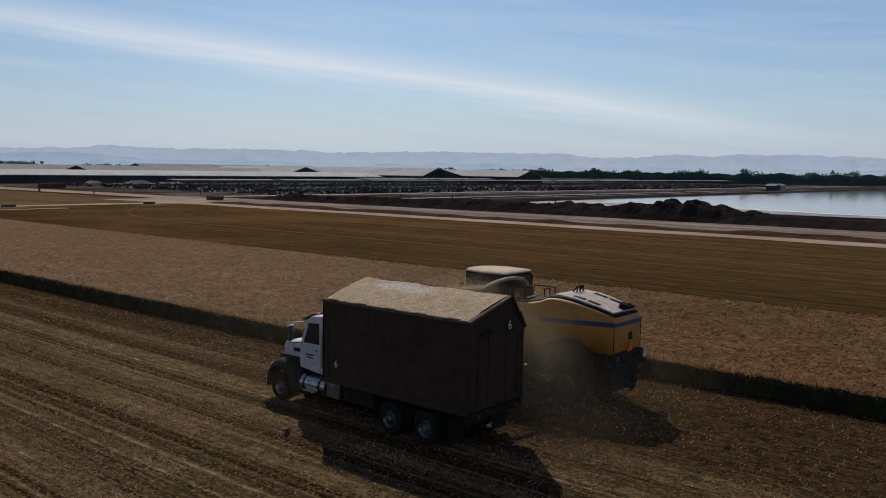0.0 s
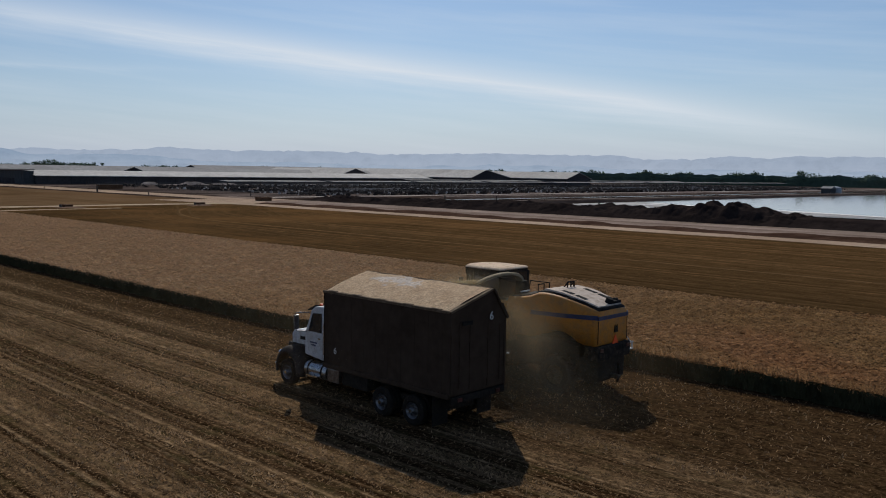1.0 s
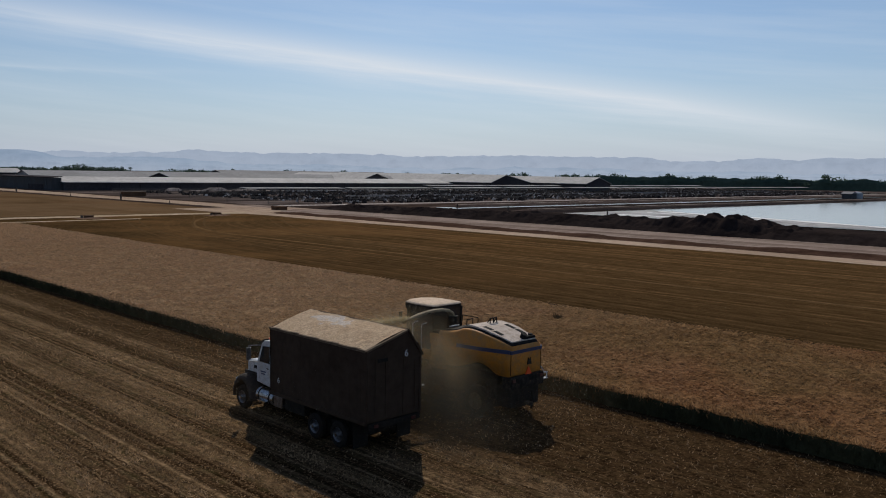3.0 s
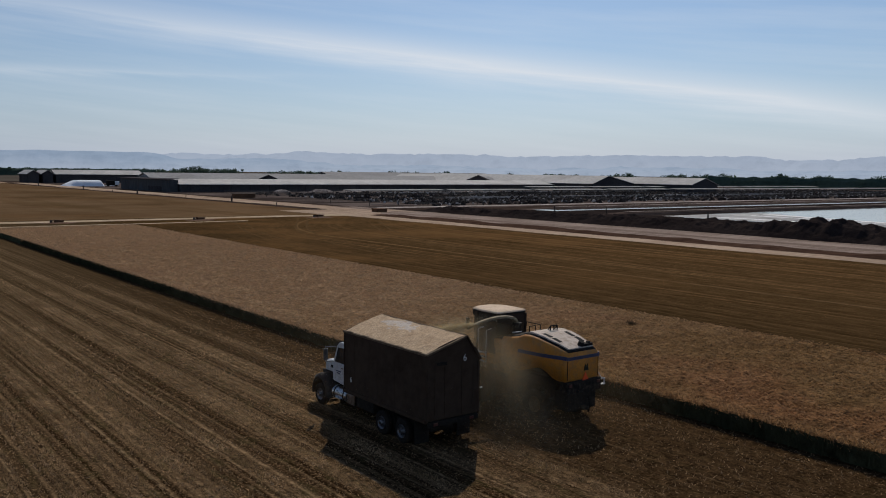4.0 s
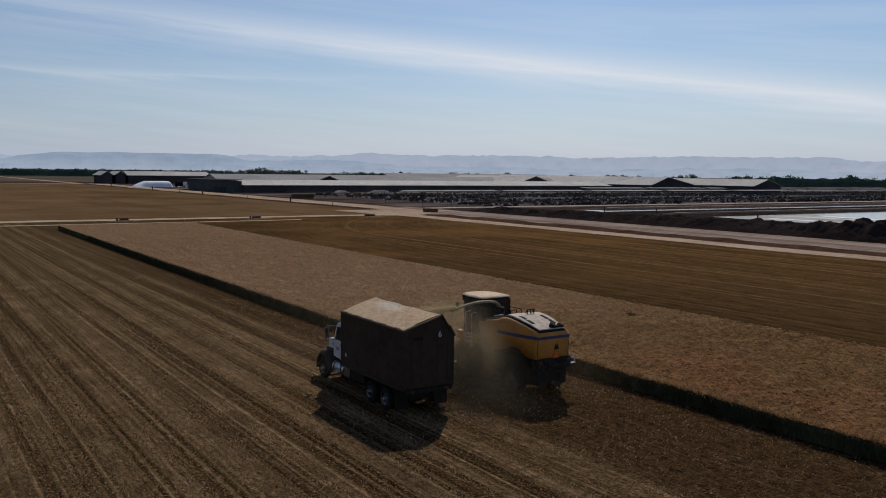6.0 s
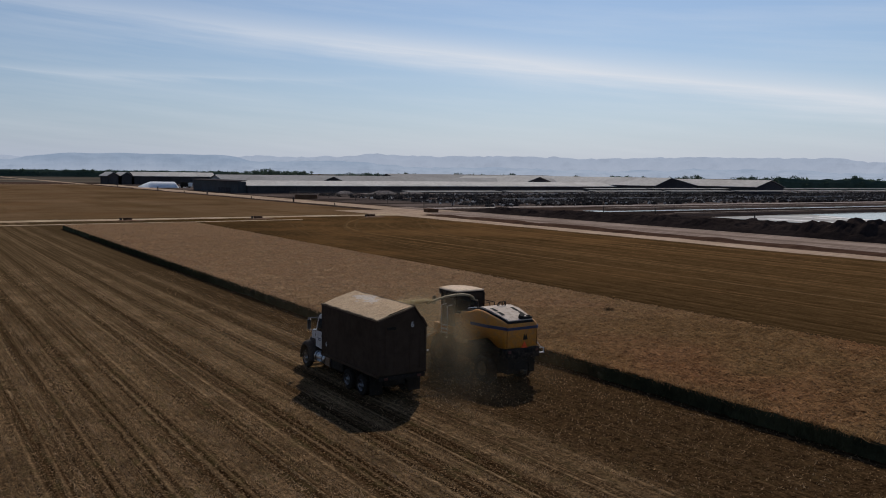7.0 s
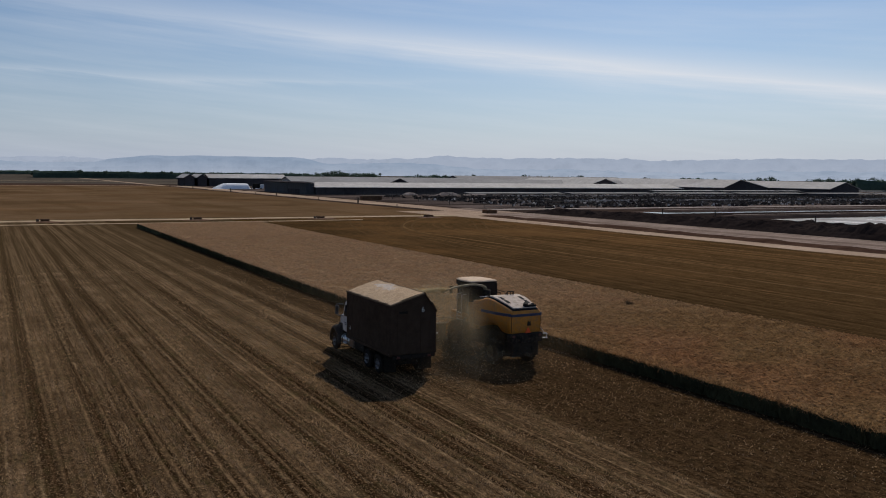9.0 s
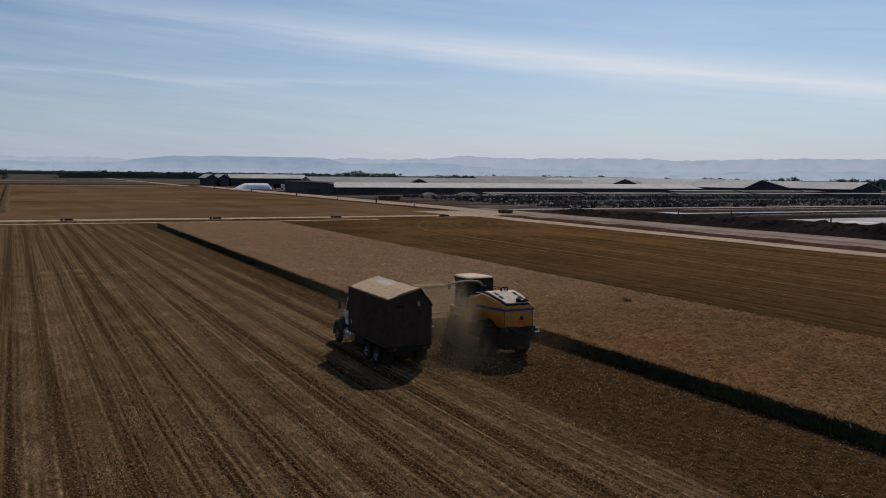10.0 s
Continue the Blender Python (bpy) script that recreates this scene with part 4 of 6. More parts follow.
def near_el(az):
    block_ = 1 / (1 + math.exp(-(az - 7.0) * 1.0)) / (1 + math.exp((az - 19.6) * 3.0))
    low = 0.55 - 0.16 / (1 + math.exp(30 - az)) + 0.24 * wob(az, 3, 0.16, 1) + 0.12 * wob(az, 3, 0.6, 6) + 0.08 * wob(az, 3, 2.3, 6)
    return low + block_ * (1.04 - low + 0.06 * wob(az, 1, 0.7, 2)) + 0.14 * math.exp(-((az - 25) / 3) ** 2)


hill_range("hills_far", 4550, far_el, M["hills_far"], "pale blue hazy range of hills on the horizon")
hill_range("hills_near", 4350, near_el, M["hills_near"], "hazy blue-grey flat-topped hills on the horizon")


def foliage(name, blobs, per, size, material, seed, parent=None):
    """Leaf sprays: small triangles filling uneven lumps given as (x, y, z, rx, ry, rz)."""
    g = np.random.default_rng(seed)
    b = np.array(blobs)
    p = np.repeat(b, per, axis=0)
    n = len(p)
    d = g.normal(0, 1, (n, 3))
    d /= np.linalg.norm(d, axis=1)[:, None]
    r = g.uniform(0.35, 1.0, n) ** 0.6
    c = p[:, :3] + d * p[:, 3:] * r[:, None]
    v = c[:, None, :] + g.normal(0, size, (n, 3, 3))
    me = bpy.data.meshes.new(name)
    me.vertices.add(3 * n)
    me.vertices.foreach_set("co", v.ravel())
    me.loops.add(3 * n)
    me.loops.foreach_set("vertex_index", np.arange(3 * n))
    me.polygons.add(n)
    me.polygons.foreach_set("loop_start", np.arange(n) * 3)
    me.update(calc_edges=True)
    me.materials.append(material)
    ob = new(name, me)
    if parent:
        hang(ob, parent)
    return ob


def belt(name, az0, az1, r0, r1, rows, step, low, high, material, seed, label, gaps=0.0, core=0.0):
    g = random.Random(seed)
    blobs = []
    for q in range(rows):
        r = r0 + (r1 - r0) * q / max(1, rows - 1)
        az = az0
        while az < az1:
            az += math.degrees(step / r) * g.uniform(0.7, 1.4)
            if gaps and wob(az, q, 0.5, seed) < gaps - 0.5:
                continue
            h = g.uniform(low, high) * (1 + 0.25 * wob(az, q, 0.9, seed))
            a, w = radians(az), step * g.uniform(0.8, 1.3)
            x, y = r * math.sin(a) - 21, r * math.cos(a) - 30
            blobs.append((x, y, h * 0.50, w, w, h * 0.5))
            if g.random() < 0.6:
                blobs.append((x + g.uniform(-w, w), y, h * 0.72, w * 0.6, w * 0.6, h * 0.30))
    ob = foliage(name, blobs, 80 if rows > 2 else 190, 0.055 * step + (0.2 if rows > 2 else 0.36), material, seed)
    if core:
        v, f = [], []
        n = int((az1 - az0) * radians(1) * r0 / (step * 0.45))
        for k in range(n + 1):
            az = az0 + (az1 - az0) * k / n
            a = radians(az)
            x, y = math.sin(a), math.cos(a)
            h = high * (core + (1.0 if rows > 2 else 0.3) * (0.26 * wob(k, 1, 0.11, seed) + 0.20 * wob(k, 1, 0.27, seed)))
            for r, z in ((r0 - step, 0), (r0 - step * 0.6, h * 0.7), (r0, h), (r1, h)):
                v.append((r * x - 21, r * y - 30, z))
        for k in range(n):
            for j in range(3):
                b = k * 4 + j
                f.append((b, b + 4, b + 5, b + 1))
        me = raw("leaf_core", v, f, material)
        hang(me, ob)
    return tagged(ob, label, "trees", "", "stuff")


belt("orchard_belt", 54.6, 84, 860, 1010, 5, 4.6, 7.0, 9.6, M["leaf_far"], 3, "dense dark green orchard along the far side of the farm", 0.0, 0.98)
belt("tall_tree_belt", 55, 84, 885, 900, 1, 8, 9.5, 13.5, M["leaf_far"], 8, "taller round bushy trees standing above the orchard", 0.42)
belt("distant_orchard", 2.6, 19.0, 1330, 1420, 2, 6.5, 9.0, 10.2, M["leaf_far"], 4, "low distant orchard, a dark green band", 0.0, 0.93)
belt("distant_orchard_west", -28, 2.6, 2300, 2500, 1, 14, 8.0, 9.8, M["leaf_far"], 14, "far low woods, a grey green band", 0.0, 0.9)
belt("skyline_trees", 20, 57, 1050, 1070, 1, 7, 8.5, 11.8, M["leaf_far"], 6, "scattered round trees along the skyline", 0.46)


def tree(x, y, h, seed, mat):
    t = thing("tree", (x, y, 0), "full dark green tree standing on the plain", "tree", "trees of the plain")
    g = random.Random(seed)
    bm = bmesh.new()
    cyl(bm, (x, y, 0), (x + 0.2, y, h * 0.45), 0.035 * h, 0.02 * h, 8)
    for k in range(5):
        a = k * 1.3 + g.random()
        cyl(bm, (x + 0.15, y, h * 0.38), (x + math.cos(a) * h * 0.25, y + math.sin(a) * h * 0.25, h * g.uniform(0.6, 0.8)), 0.016 * h, 0.006 * h, 6)
    part("trunk", bm, M["bark"], t)
    blobs = []
    for k in range(30):
        a, r = g.uniform(0, 6.28), h * 0.42 * math.sqrt(g.random())
        z = h * g.uniform(0.16, 0.86)
        w = h * g.uniform(0.13, 0.22) * (1.15 - abs(z / h - 0.6))
        blobs.append((x + r * math.cos(a), y + r * math.sin(a), z, w, w, w * 0.8))
    foliage("crown", blobs, 80, 0.028 * h, mat, seed, t)
    return t


for k, (dx, dy, h) in enumerate(((0, 0, 14.8), (10, 6, 13.6), (-11, 3, 13), (20, 4, 12.6), (-20, 8, 12), (29, 6, 11.8))):
    tree(312 + dx, 820 + dy, h, 40 + k, M["leaf_far"])
tree(-29, 1010, 11.5, 51, M["leaf_far"])
tree(-36, 1018, 9.5, 52, M["leaf_far"])


def palm(x, y, h, seed):
    t = thing("palm_tree", (x, y, 0), "slender palm with a small crown", "palm", "skyline palms")
    bm = bmesh.new()
    cyl(bm, (x, y, 0), (x, y, h), 0.28, 0.2, 8)
    part("trunk", bm, M["bark"], t)
    foliage("crown", [(x, y, h + 0.3, 1.7, 1.7, 1.2)], 130, 0.35, M["leaf_far"], seed, t)


palm(352, 815, 10.8, 1)
palm(359, 812, 10.4, 2)


# ---- farm buildings ----
def barn(x0, x1, y0, y1, eave, ridge, along, label, roof, wall, bays=0, group="long barns", crown=None):
    """A gabled barn: two roof slopes with thickness, gable ends, sheeted sides; dark sheets stand for shade."""
    t = thing("barn", ((x0 + x1) / 2, (y0 + y1) / 2, 0), label, "barn", group)
    mid = crown or ((y0 + y1) / 2 if along == "x" else (x0 + x1) / 2)
    lo, hi = (y0, y1) if along == "x" else (x0, x1)
    a0, a1 = (x0, x1) if along == "x" else (y0, y1)
    over = 1.0
    for side, e in (("roof", lo - over), ("roof", hi + over)):
        out = [(e, eave - 0.25), (mid, ridge), (mid, ridge + 0.18), (e, eave)]
        bm = bmesh.new()
        prism(bm, out, along, a0 - 0.8, a1 + 0.8)
        part(side, bm, roof, t)
    out = [(lo, 0), (lo, eave), (mid, ridge - 0.1), (hi, eave), (hi, 0)]
    for a in (a0, a1 - 0.3):
        bm = bmesh.new()
        prism(bm, out, along, a, a + 0.3)
        part("gable_wall", bm, wall, t)
    if along == "x":
        part("side_wall", block(x0, x1, y1 - 0.3, y1, 0, eave - 0.1), wall, t)
        # closed dark sheet in place of the shade inside the open front
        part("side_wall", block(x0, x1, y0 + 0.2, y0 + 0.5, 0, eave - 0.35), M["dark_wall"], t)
    else:
        part("side_wall", block(x0, x0 + 0.3, y0, y1, 0, eave - 0.1), wall, t)
        part("side_wall", block(x1 - 0.3, x1, y0, y1, 0, eave - 0.1), wall, t)
    for k in range(bays):
        a = a0 + (a1 - a0) * (k + 0.5) / bays
        if along == "x":
            part("post", block(a - 0.15, a + 0.15, y0 - 0.1, y0 + 0.2, 0, eave - 0.25), M["dark_wall"], t)
        else:
            part("post", block(x0 - 0.3, x0, a - 0.15, a + 0.15, 0, eave - 0.25), M["post"], t)
    return t


barn(130.8, 384, 380, 408, 3.9, 6.2, "x", "very long low barn, pale metal roof, open front painted dark with shade", M["metal_roof"], M["shed_wall"], 24)
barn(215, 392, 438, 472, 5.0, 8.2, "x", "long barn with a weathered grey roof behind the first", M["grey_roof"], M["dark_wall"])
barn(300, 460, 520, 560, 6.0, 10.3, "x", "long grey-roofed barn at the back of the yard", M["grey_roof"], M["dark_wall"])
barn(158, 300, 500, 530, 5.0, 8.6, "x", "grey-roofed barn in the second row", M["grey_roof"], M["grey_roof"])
barn(331.5, 359.5, 412, 500, 5.0, 9.5, "y", "barn with a gable end painted shade-dark and pale roof", M["metal_roof"], M["dark_wall"], 0, "gable-end barns")
barn(385, 424, 345, 520, 5.0, 9.9, "y", "broad barn with a gable end painted shade-dark and pale roof", M["metal_roof"], M["dark_wall"], 0, "gable-end barns", 399.0)
barn(425.5, 452, 300, 500, 5.2, 9.2, "y", "barn with a gable end painted shade-dark and pale roof", M["metal_roof"], M["dark_wall"], 0, "gable-end barns")


def commodity_shed():
    t = thing("commodity_shed", (128, 418, 0), "tall grey-blue sheet-metal shed with a dark doorway", "shed")
    part("wall", block(126, 130.5, 382, 457, 0, 5.9), M["shed_wall"], t)
    bm = bmesh.new()
    prism(bm, [(125.2, 5.9), (130.7, 6.35), (130.7, 6.6), (125.2, 6.15)], "y", 381.2, 457.8)
    part("roof", bm, M["dark_wall"], t)
    for k in range(18):
        y = 384 + k * 4.1
        part("sheet_rib", block(125.9, 126.02, y, y + 0.25, 0.2, 5.8), M["shed_wall"], t)
    # thin dark sheet painted as the shade inside a doorway
    part("doorway", block(125.93, 126.05, 392, 412, 0.1, 2.6), M["dark_wall"], t, "doorway as a sheet painted dark with shade")


commodity_shed()
barn(116.5, 124.2, 640, 668, 6.4, 9.2, "y", "small barn with a pale roof in the far yard", M["metal_roof"], M["dark_wall"], 0, "far yard barns")
barn(126.2, 133.8, 640, 668, 6.4, 9.2, "y", "small barn with a pale roof in the far yard", M["metal_roof"], M["dark_wall"], 0, "far yard barns")
barn(136, 199, 642, 664, 6.4, 9.4, "x", "long dark-fronted barn with a white roof in the far yard", M["metal_roof"], M["dark_wall"], 8, "far yard barns")


def silage_pile(x0, x1, y, half, top, label):
    def h(px_, py_):
        u = min(1.0, (px_ - x0) / 7.0, (x1 - px_) / 1.6) if x0 < px_ < x1 else 0
        w = max(0.0, 1 - abs((py_ - y) / half) ** 4)
        return top * max(0.0, u) ** 0.7 * w + 0.10 * wob(px_, py_, 0.7) * w - 0.02
    return tagged(sheet("silage_pile", x0 - 0.5, x1 + 0.5, y - half - 1, y + half + 1, 60, 24, h, M["plastic"]), label, "silage pile", "silage piles")


silage_pile(112.5, 135.5, 527, 8.0, 3.7, "long silage pile under white plastic sheeting")
silage_pile(141.5, 147, 536, 5.0, 4.0, "short silage pile under white plastic beside the shed")


def feed_truck(x, y):
    t = thing("feed_truck", (x, y, 0), "small dark feed truck with a white cab beside the silage pile", "truck")
    part("body", block(x, x + 4.9, y - 1.2, y + 1.2, 1.0, 3.6, bev=0.1), M["frame_steel"], t)
    part("cab", block(x + 5.0, x + 7.6, y - 1.1, y + 1.1, 0.8, 3.2, bev=0.15), M["plastic"], t, "white cab")
    part("windscreen", block(x + 7.6, x + 7.63, y - 0.95, y + 0.95, 2.0, 2.8), M["glass"], t)
    part("chassis", block(x + 0.2, x + 6.6, y - 0.5, y + 0.5, 0.55, 1.0), M["frame_steel"], t)
    for xx in (x + 1.2, x + 6.0):
        for s in (-1, 1):
            bm = bmesh.new()
            cyl(bm, (xx, y + s * 1.15, 0.5), (xx, y + s * 0.85, 0.5), 0.5, seg=14)
            part("wheel", bm, M["rubber"], t)


feed_truck(136.0, 519.0)


pump = thing("pump_house", (470, 154, 0), "small grey-blue pump house with a tank by the lagoon", "pump house")
part("wall", block(462, 470, 151, 156, 0, 2.7), M["shed_wall"], pump)
bm = bmesh.new()
prism(bm, [(461.4, 2.7), (466, 3.9), (470.6, 2.7)], "y", 150.5, 156.5)
part("roof", bm, M["grey_roof"], pump)
bm = bmesh.new()
cyl(bm, (474, 152, 0), (474, 152, 3.0), 2.6, 2.6, 20)
cyl(bm, (474, 152, 3.0), (474, 152, 3.9), 2.6, 0.6, 20)
part("tank", bm, M["pump_wall"], pump, "pale grey tank with a domed lid")


# ---- pens and fences ----
def fence(p, q, posts, label):
    t = thing("pen_fence", ((p[0] + q[0]) / 2, (p[1] + q[1]) / 2, 0), label, "fence", "pen fences")
    base = None
    for k in range(posts):
        u = k / (posts - 1)
        x, y = p[0] + (q[0] - p[0]) * u, p[1] + (q[1] - p[1]) * u
        if base is None:
            bm = bmesh.new()
            cyl(bm, (0, 0, 0), (0, 0, 1.75), 0.11, 0.10, 6)
            base = part("post", bm, M["post"], t)
            me = base.data
            base.matrix_basis = Matrix.Translation((x, y, 0))
        else:
            o = new("post", me)
            hang(o, t)
            o.matrix_basis = Matrix.Translation((x, y, 0))
    for z in (0.55, 1.0, 1.45):
        bm = bmesh.new()
        cyl(bm, (*p, z), (*q, z), 0.05, seg=5)
        part("rail", bm, M["rail_steel"], t)


for y in (206, 236, 268, 300, 332, 356):
    fence((128 + (y - 206) * 0.1, y), (640, y), 46, "pipe fence with wooden posts across the cattle pens")
for x in (190, 250, 310, 370, 430, 490, 550):
    fence((x, 206), (x, 356), 14, "pipe fence with wooden posts between the cattle pens")


def feed_bunk(x0, x1, y):
    bm = bmesh.new()
    prism(bm, [(y - 0.7, 0), (y + 0.7, 0), (y + 0.8, 0.9), (y + 0.6, 0.9), (y + 0.45, 0.35), (y - 0.45, 0.35), (y - 0.6, 0.6), (y - 0.75, 0.6)], "x", x0, x1)
    return tagged(obj("feed_bunk", bm, M["concrete"]), "long concrete feed trough along the pens", "trough", "feed troughs")


for k, y in enumerate((258, 330)):
    feed_bunk(200 + 12 * k, 600, y)


def shade():
    """One open shade: a nearly flat sheet roof on a row of posts, 48 m long."""
    t = thing("shade_roof", (0, 0, 0), "long low open shade roof on posts over the pens", "shade roof", "pen shades")
    bm = bmesh.new()
    prism(bm, [(-3.0, 3.4), (3.0, 3.75), (3.0, 3.9), (-3.0, 3.55)], "x", -24, 24)
    part("roof", bm, M["shade_sheet"], t)
    for dx in (-22, -14.5, -7, 0, 7, 14.5, 22):
        part("post", block(dx - 0.12, dx + 0.12, -0.12, 0.12, 0, 3.5), M["post"], t)
    return t


first_shade = shade()
first_shade.matrix_basis = Matrix.Translation((181, 268, 0))
for k in range(1, 10):
    copy_thing(first_shade, Matrix.Translation((181 + 50.5 * k, 268 - 1.2 * k, 0)))
for k in range(6):
    copy_thing(first_shade, Matrix.Translation((330 + 50.5 * k, 322 - 0.6 * k, 0)))


def clutter(name, n, x0, x1, y0, y1, size, mat, seed, label, category):
    """Uneven lumps lying about in loose groups: low squashed five-sided heaps."""
    g = np.random.default_rng(seed)
    v, f = [], []
    while len(v) < 10 * n:
        x, y = g.uniform(x0, x1), g.uniform(y0, y1)
        if wob(x * 0.35, y, 0.07, seed) + 0.5 * wob(x, y, 0.11, seed) < g.uniform(-0.35, 0.3):
            continue
        s = size * g.uniform(0.4, 1.5)
        b = len(v)
        for q in range(5):
            a = q * 1.2566 + g.uniform(-0.3, 0.3)
            v.append((x + 1.3 * s * math.cos(a), y + s * math.sin(a), 0.0))
        for q in range(5):
            a = q * 1.2566 + g.uniform(-0.3, 0.3)
            v.append((x + 0.8 * s * math.cos(a), y + 0.6 * s * math.sin(a), s * g.uniform(0.7, 1.4)))
        for q in range(5):
            f.append((b + q, b + (q + 1) % 5, b + 5 + (q + 1) % 5, b + 5 + q))
        f.append(tuple(b + 5 + q for q in range(5)))
    return tagged(raw(name, v, f, mat), label, category, "", "stuff")


# dark and pale lumps stand in for the cattle in the pens
clutter("manure_heaps", 6500, 150, 660, 200, 345, 0.62, M["pen_lump"], 4, "dark lumps standing in for cattle in the pens", "heaps")
clutter("hay_scraps", 1200, 150, 660, 204, 300, 0.48, M["hay"], 5, "pale lumps standing in for cattle and feed in the pens", "hay")


def feed_pile(x, y, length, half, top):
    def h(px_, py_):
        u = max(0.0, 1 - abs(2 * (px_ - x) / length) ** 3) * max(0.0, 1 - abs((py_ - y) / half) ** 2)
        return top * u * (1 + 0.35 * wob(px_, py_, 0.5, 2)) - 0.02
    return tagged(sheet("feed_pile", x - length / 2, x + length / 2, y - half, y + half, 24, 12, h, M["levee"]), "pale heap of loose feed in front of the long barn", "feed pile", "feed piles")


feed_pile(182, 374, 8, 3.0, 1.3)
feed_pile(204, 372, 14, 3.0, 1.4)
feed_pile(221, 371, 16, 3.0, 0.8)


# ---- small field structures ----
def valve_box(x, y, group="irrigation boxes"):
    t = thing("irrigation_box", (x, y, 0), "rusty brown irrigation valve box with a short standpipe", "irrigation box", group)
    part("box", block(x + 0.1, x + 1.8, y - 0.6, y + 0.7, 0, 0.62, bev=0.1), M["rust_box"], t)
    part("lid", block(x + 0.1, x + 1.8, y - 0.65, y + 0.75, 0.62, 0.69), M["rust_box"], t)
    bm = bmesh.new()
    cyl(bm, (x - 0.5, y, 0), (x - 0.5, y, 0.7), 0.28, 0.26, 12)
    part("standpipe", bm, M["post"], t, "short weathered standpipe")


for x, y in ((-10.5, 159.0), (21.5, 158.5), (50.5, 156.0), (80, 155.0)):
    valve_box(x, y)
    bm = bmesh.new()
    n0 = 14
    vs = [bm.verts.new((x + 1 + (3.6 + 0.7 * math.sin(3 * q)) * math.cos(q), y - 0.8 + 1.3 * math.sin(q), 0.03)) for q in (i * 2 * math.pi / n0 for i in range(n0))]
    top = bm.verts.new((x + 1, y - 0.8, 0.35))
    for i in range(n0):
        bm.faces.new((vs[i], vs[(i + 1) % n0], top))
    tagged(obj("soil_heap", bm, M["rust_box"]), "low heap of dark soil beside an irrigation box", "soil heap", "soil heaps")


def standpipe(x, y, h, r):
    bm = bmesh.new()
    cyl(bm, (x, y, 0), (x, y, h), r, r * 0.96, 12)
    cyl(bm, (x, y, h), (x, y, h + 0.12), r * 1.12, r * 1.12, 12)
    return tagged(obj("standpipe", bm, M["post"]), "dark upright irrigation standpipe at the roadside", "standpipe", "roadside standpipes")


for x, y, h in ((101.5, 539, 2.6), (101.8, 441, 2.4), (103.2, 359, 2.3), (103.6, 258, 2.3)):
    standpipe(x, y, h * 0.8, 0.3)
for y in (222, 300, 395):
    standpipe(103.0, y, 0.9, 0.14)

crate = thing("concrete_basin", (109.5, 172, 0), "dark square concrete basin at the road junction", "basin")
part("wall", block(107.9, 111.1, 170.5, 173.5, 0, 0.95, bev=0.06), M["rust_box"], crate)
part("rim", block(107.8, 111.2, 170.4, 173.6, 0.95, 1.05), M["rust_box"], crate)
skip_bin = thing("long_trough", (121, 292, 0), "long dark steel trough beside the road", "trough")
part("body", block(119, 128, 290.5, 293, 0.1, 1.7, bev=0.08), M["rust_box"], skip_bin)
part("rim", block(118.9, 128.1, 290.4, 293.1, 1.7, 1.82), M["post"], skip_bin)
bm = bmesh.new()
cyl(bm, (163.5, 103, 0), (163.5, 103, 2.0), 0.2, 0.18, 10)
tagged(obj("pond_post", bm, M["post"]), "dark post standing at the lagoon's edge", "post")
for x, y in ((156, 150), (167, 140)):
    standpipe(x, y, 1.7, 0.18)
bm = bmesh.new()
cyl(bm, (205, 34, 0.4), (207.5, 35, 1.9), 0.45, 0.4, 10)
tagged(obj("outlet_pipe", bm, M["concrete"]), "slanting pipe sticking out of the lagoon bank", "pipe")


def loft(bm, sections):
    """Skins closed loops of equal count, one after another, with end caps."""
    rings = [[bm.verts.new(p) for p in s] for s in sections]
    n = len(rings[0])
    fs = []
    for a, b in zip(rings, rings[1:]):
        for k in range(n):
            fs.append(bm.faces.new((a[k], a[(k + 1) % n], b[(k + 1) % n], b[k])))
    fs += [bm.faces.new(rings[0]), bm.faces.new(rings[-1])]
    bmesh.ops.recalc_face_normals(bm, faces=fs)
    return bm


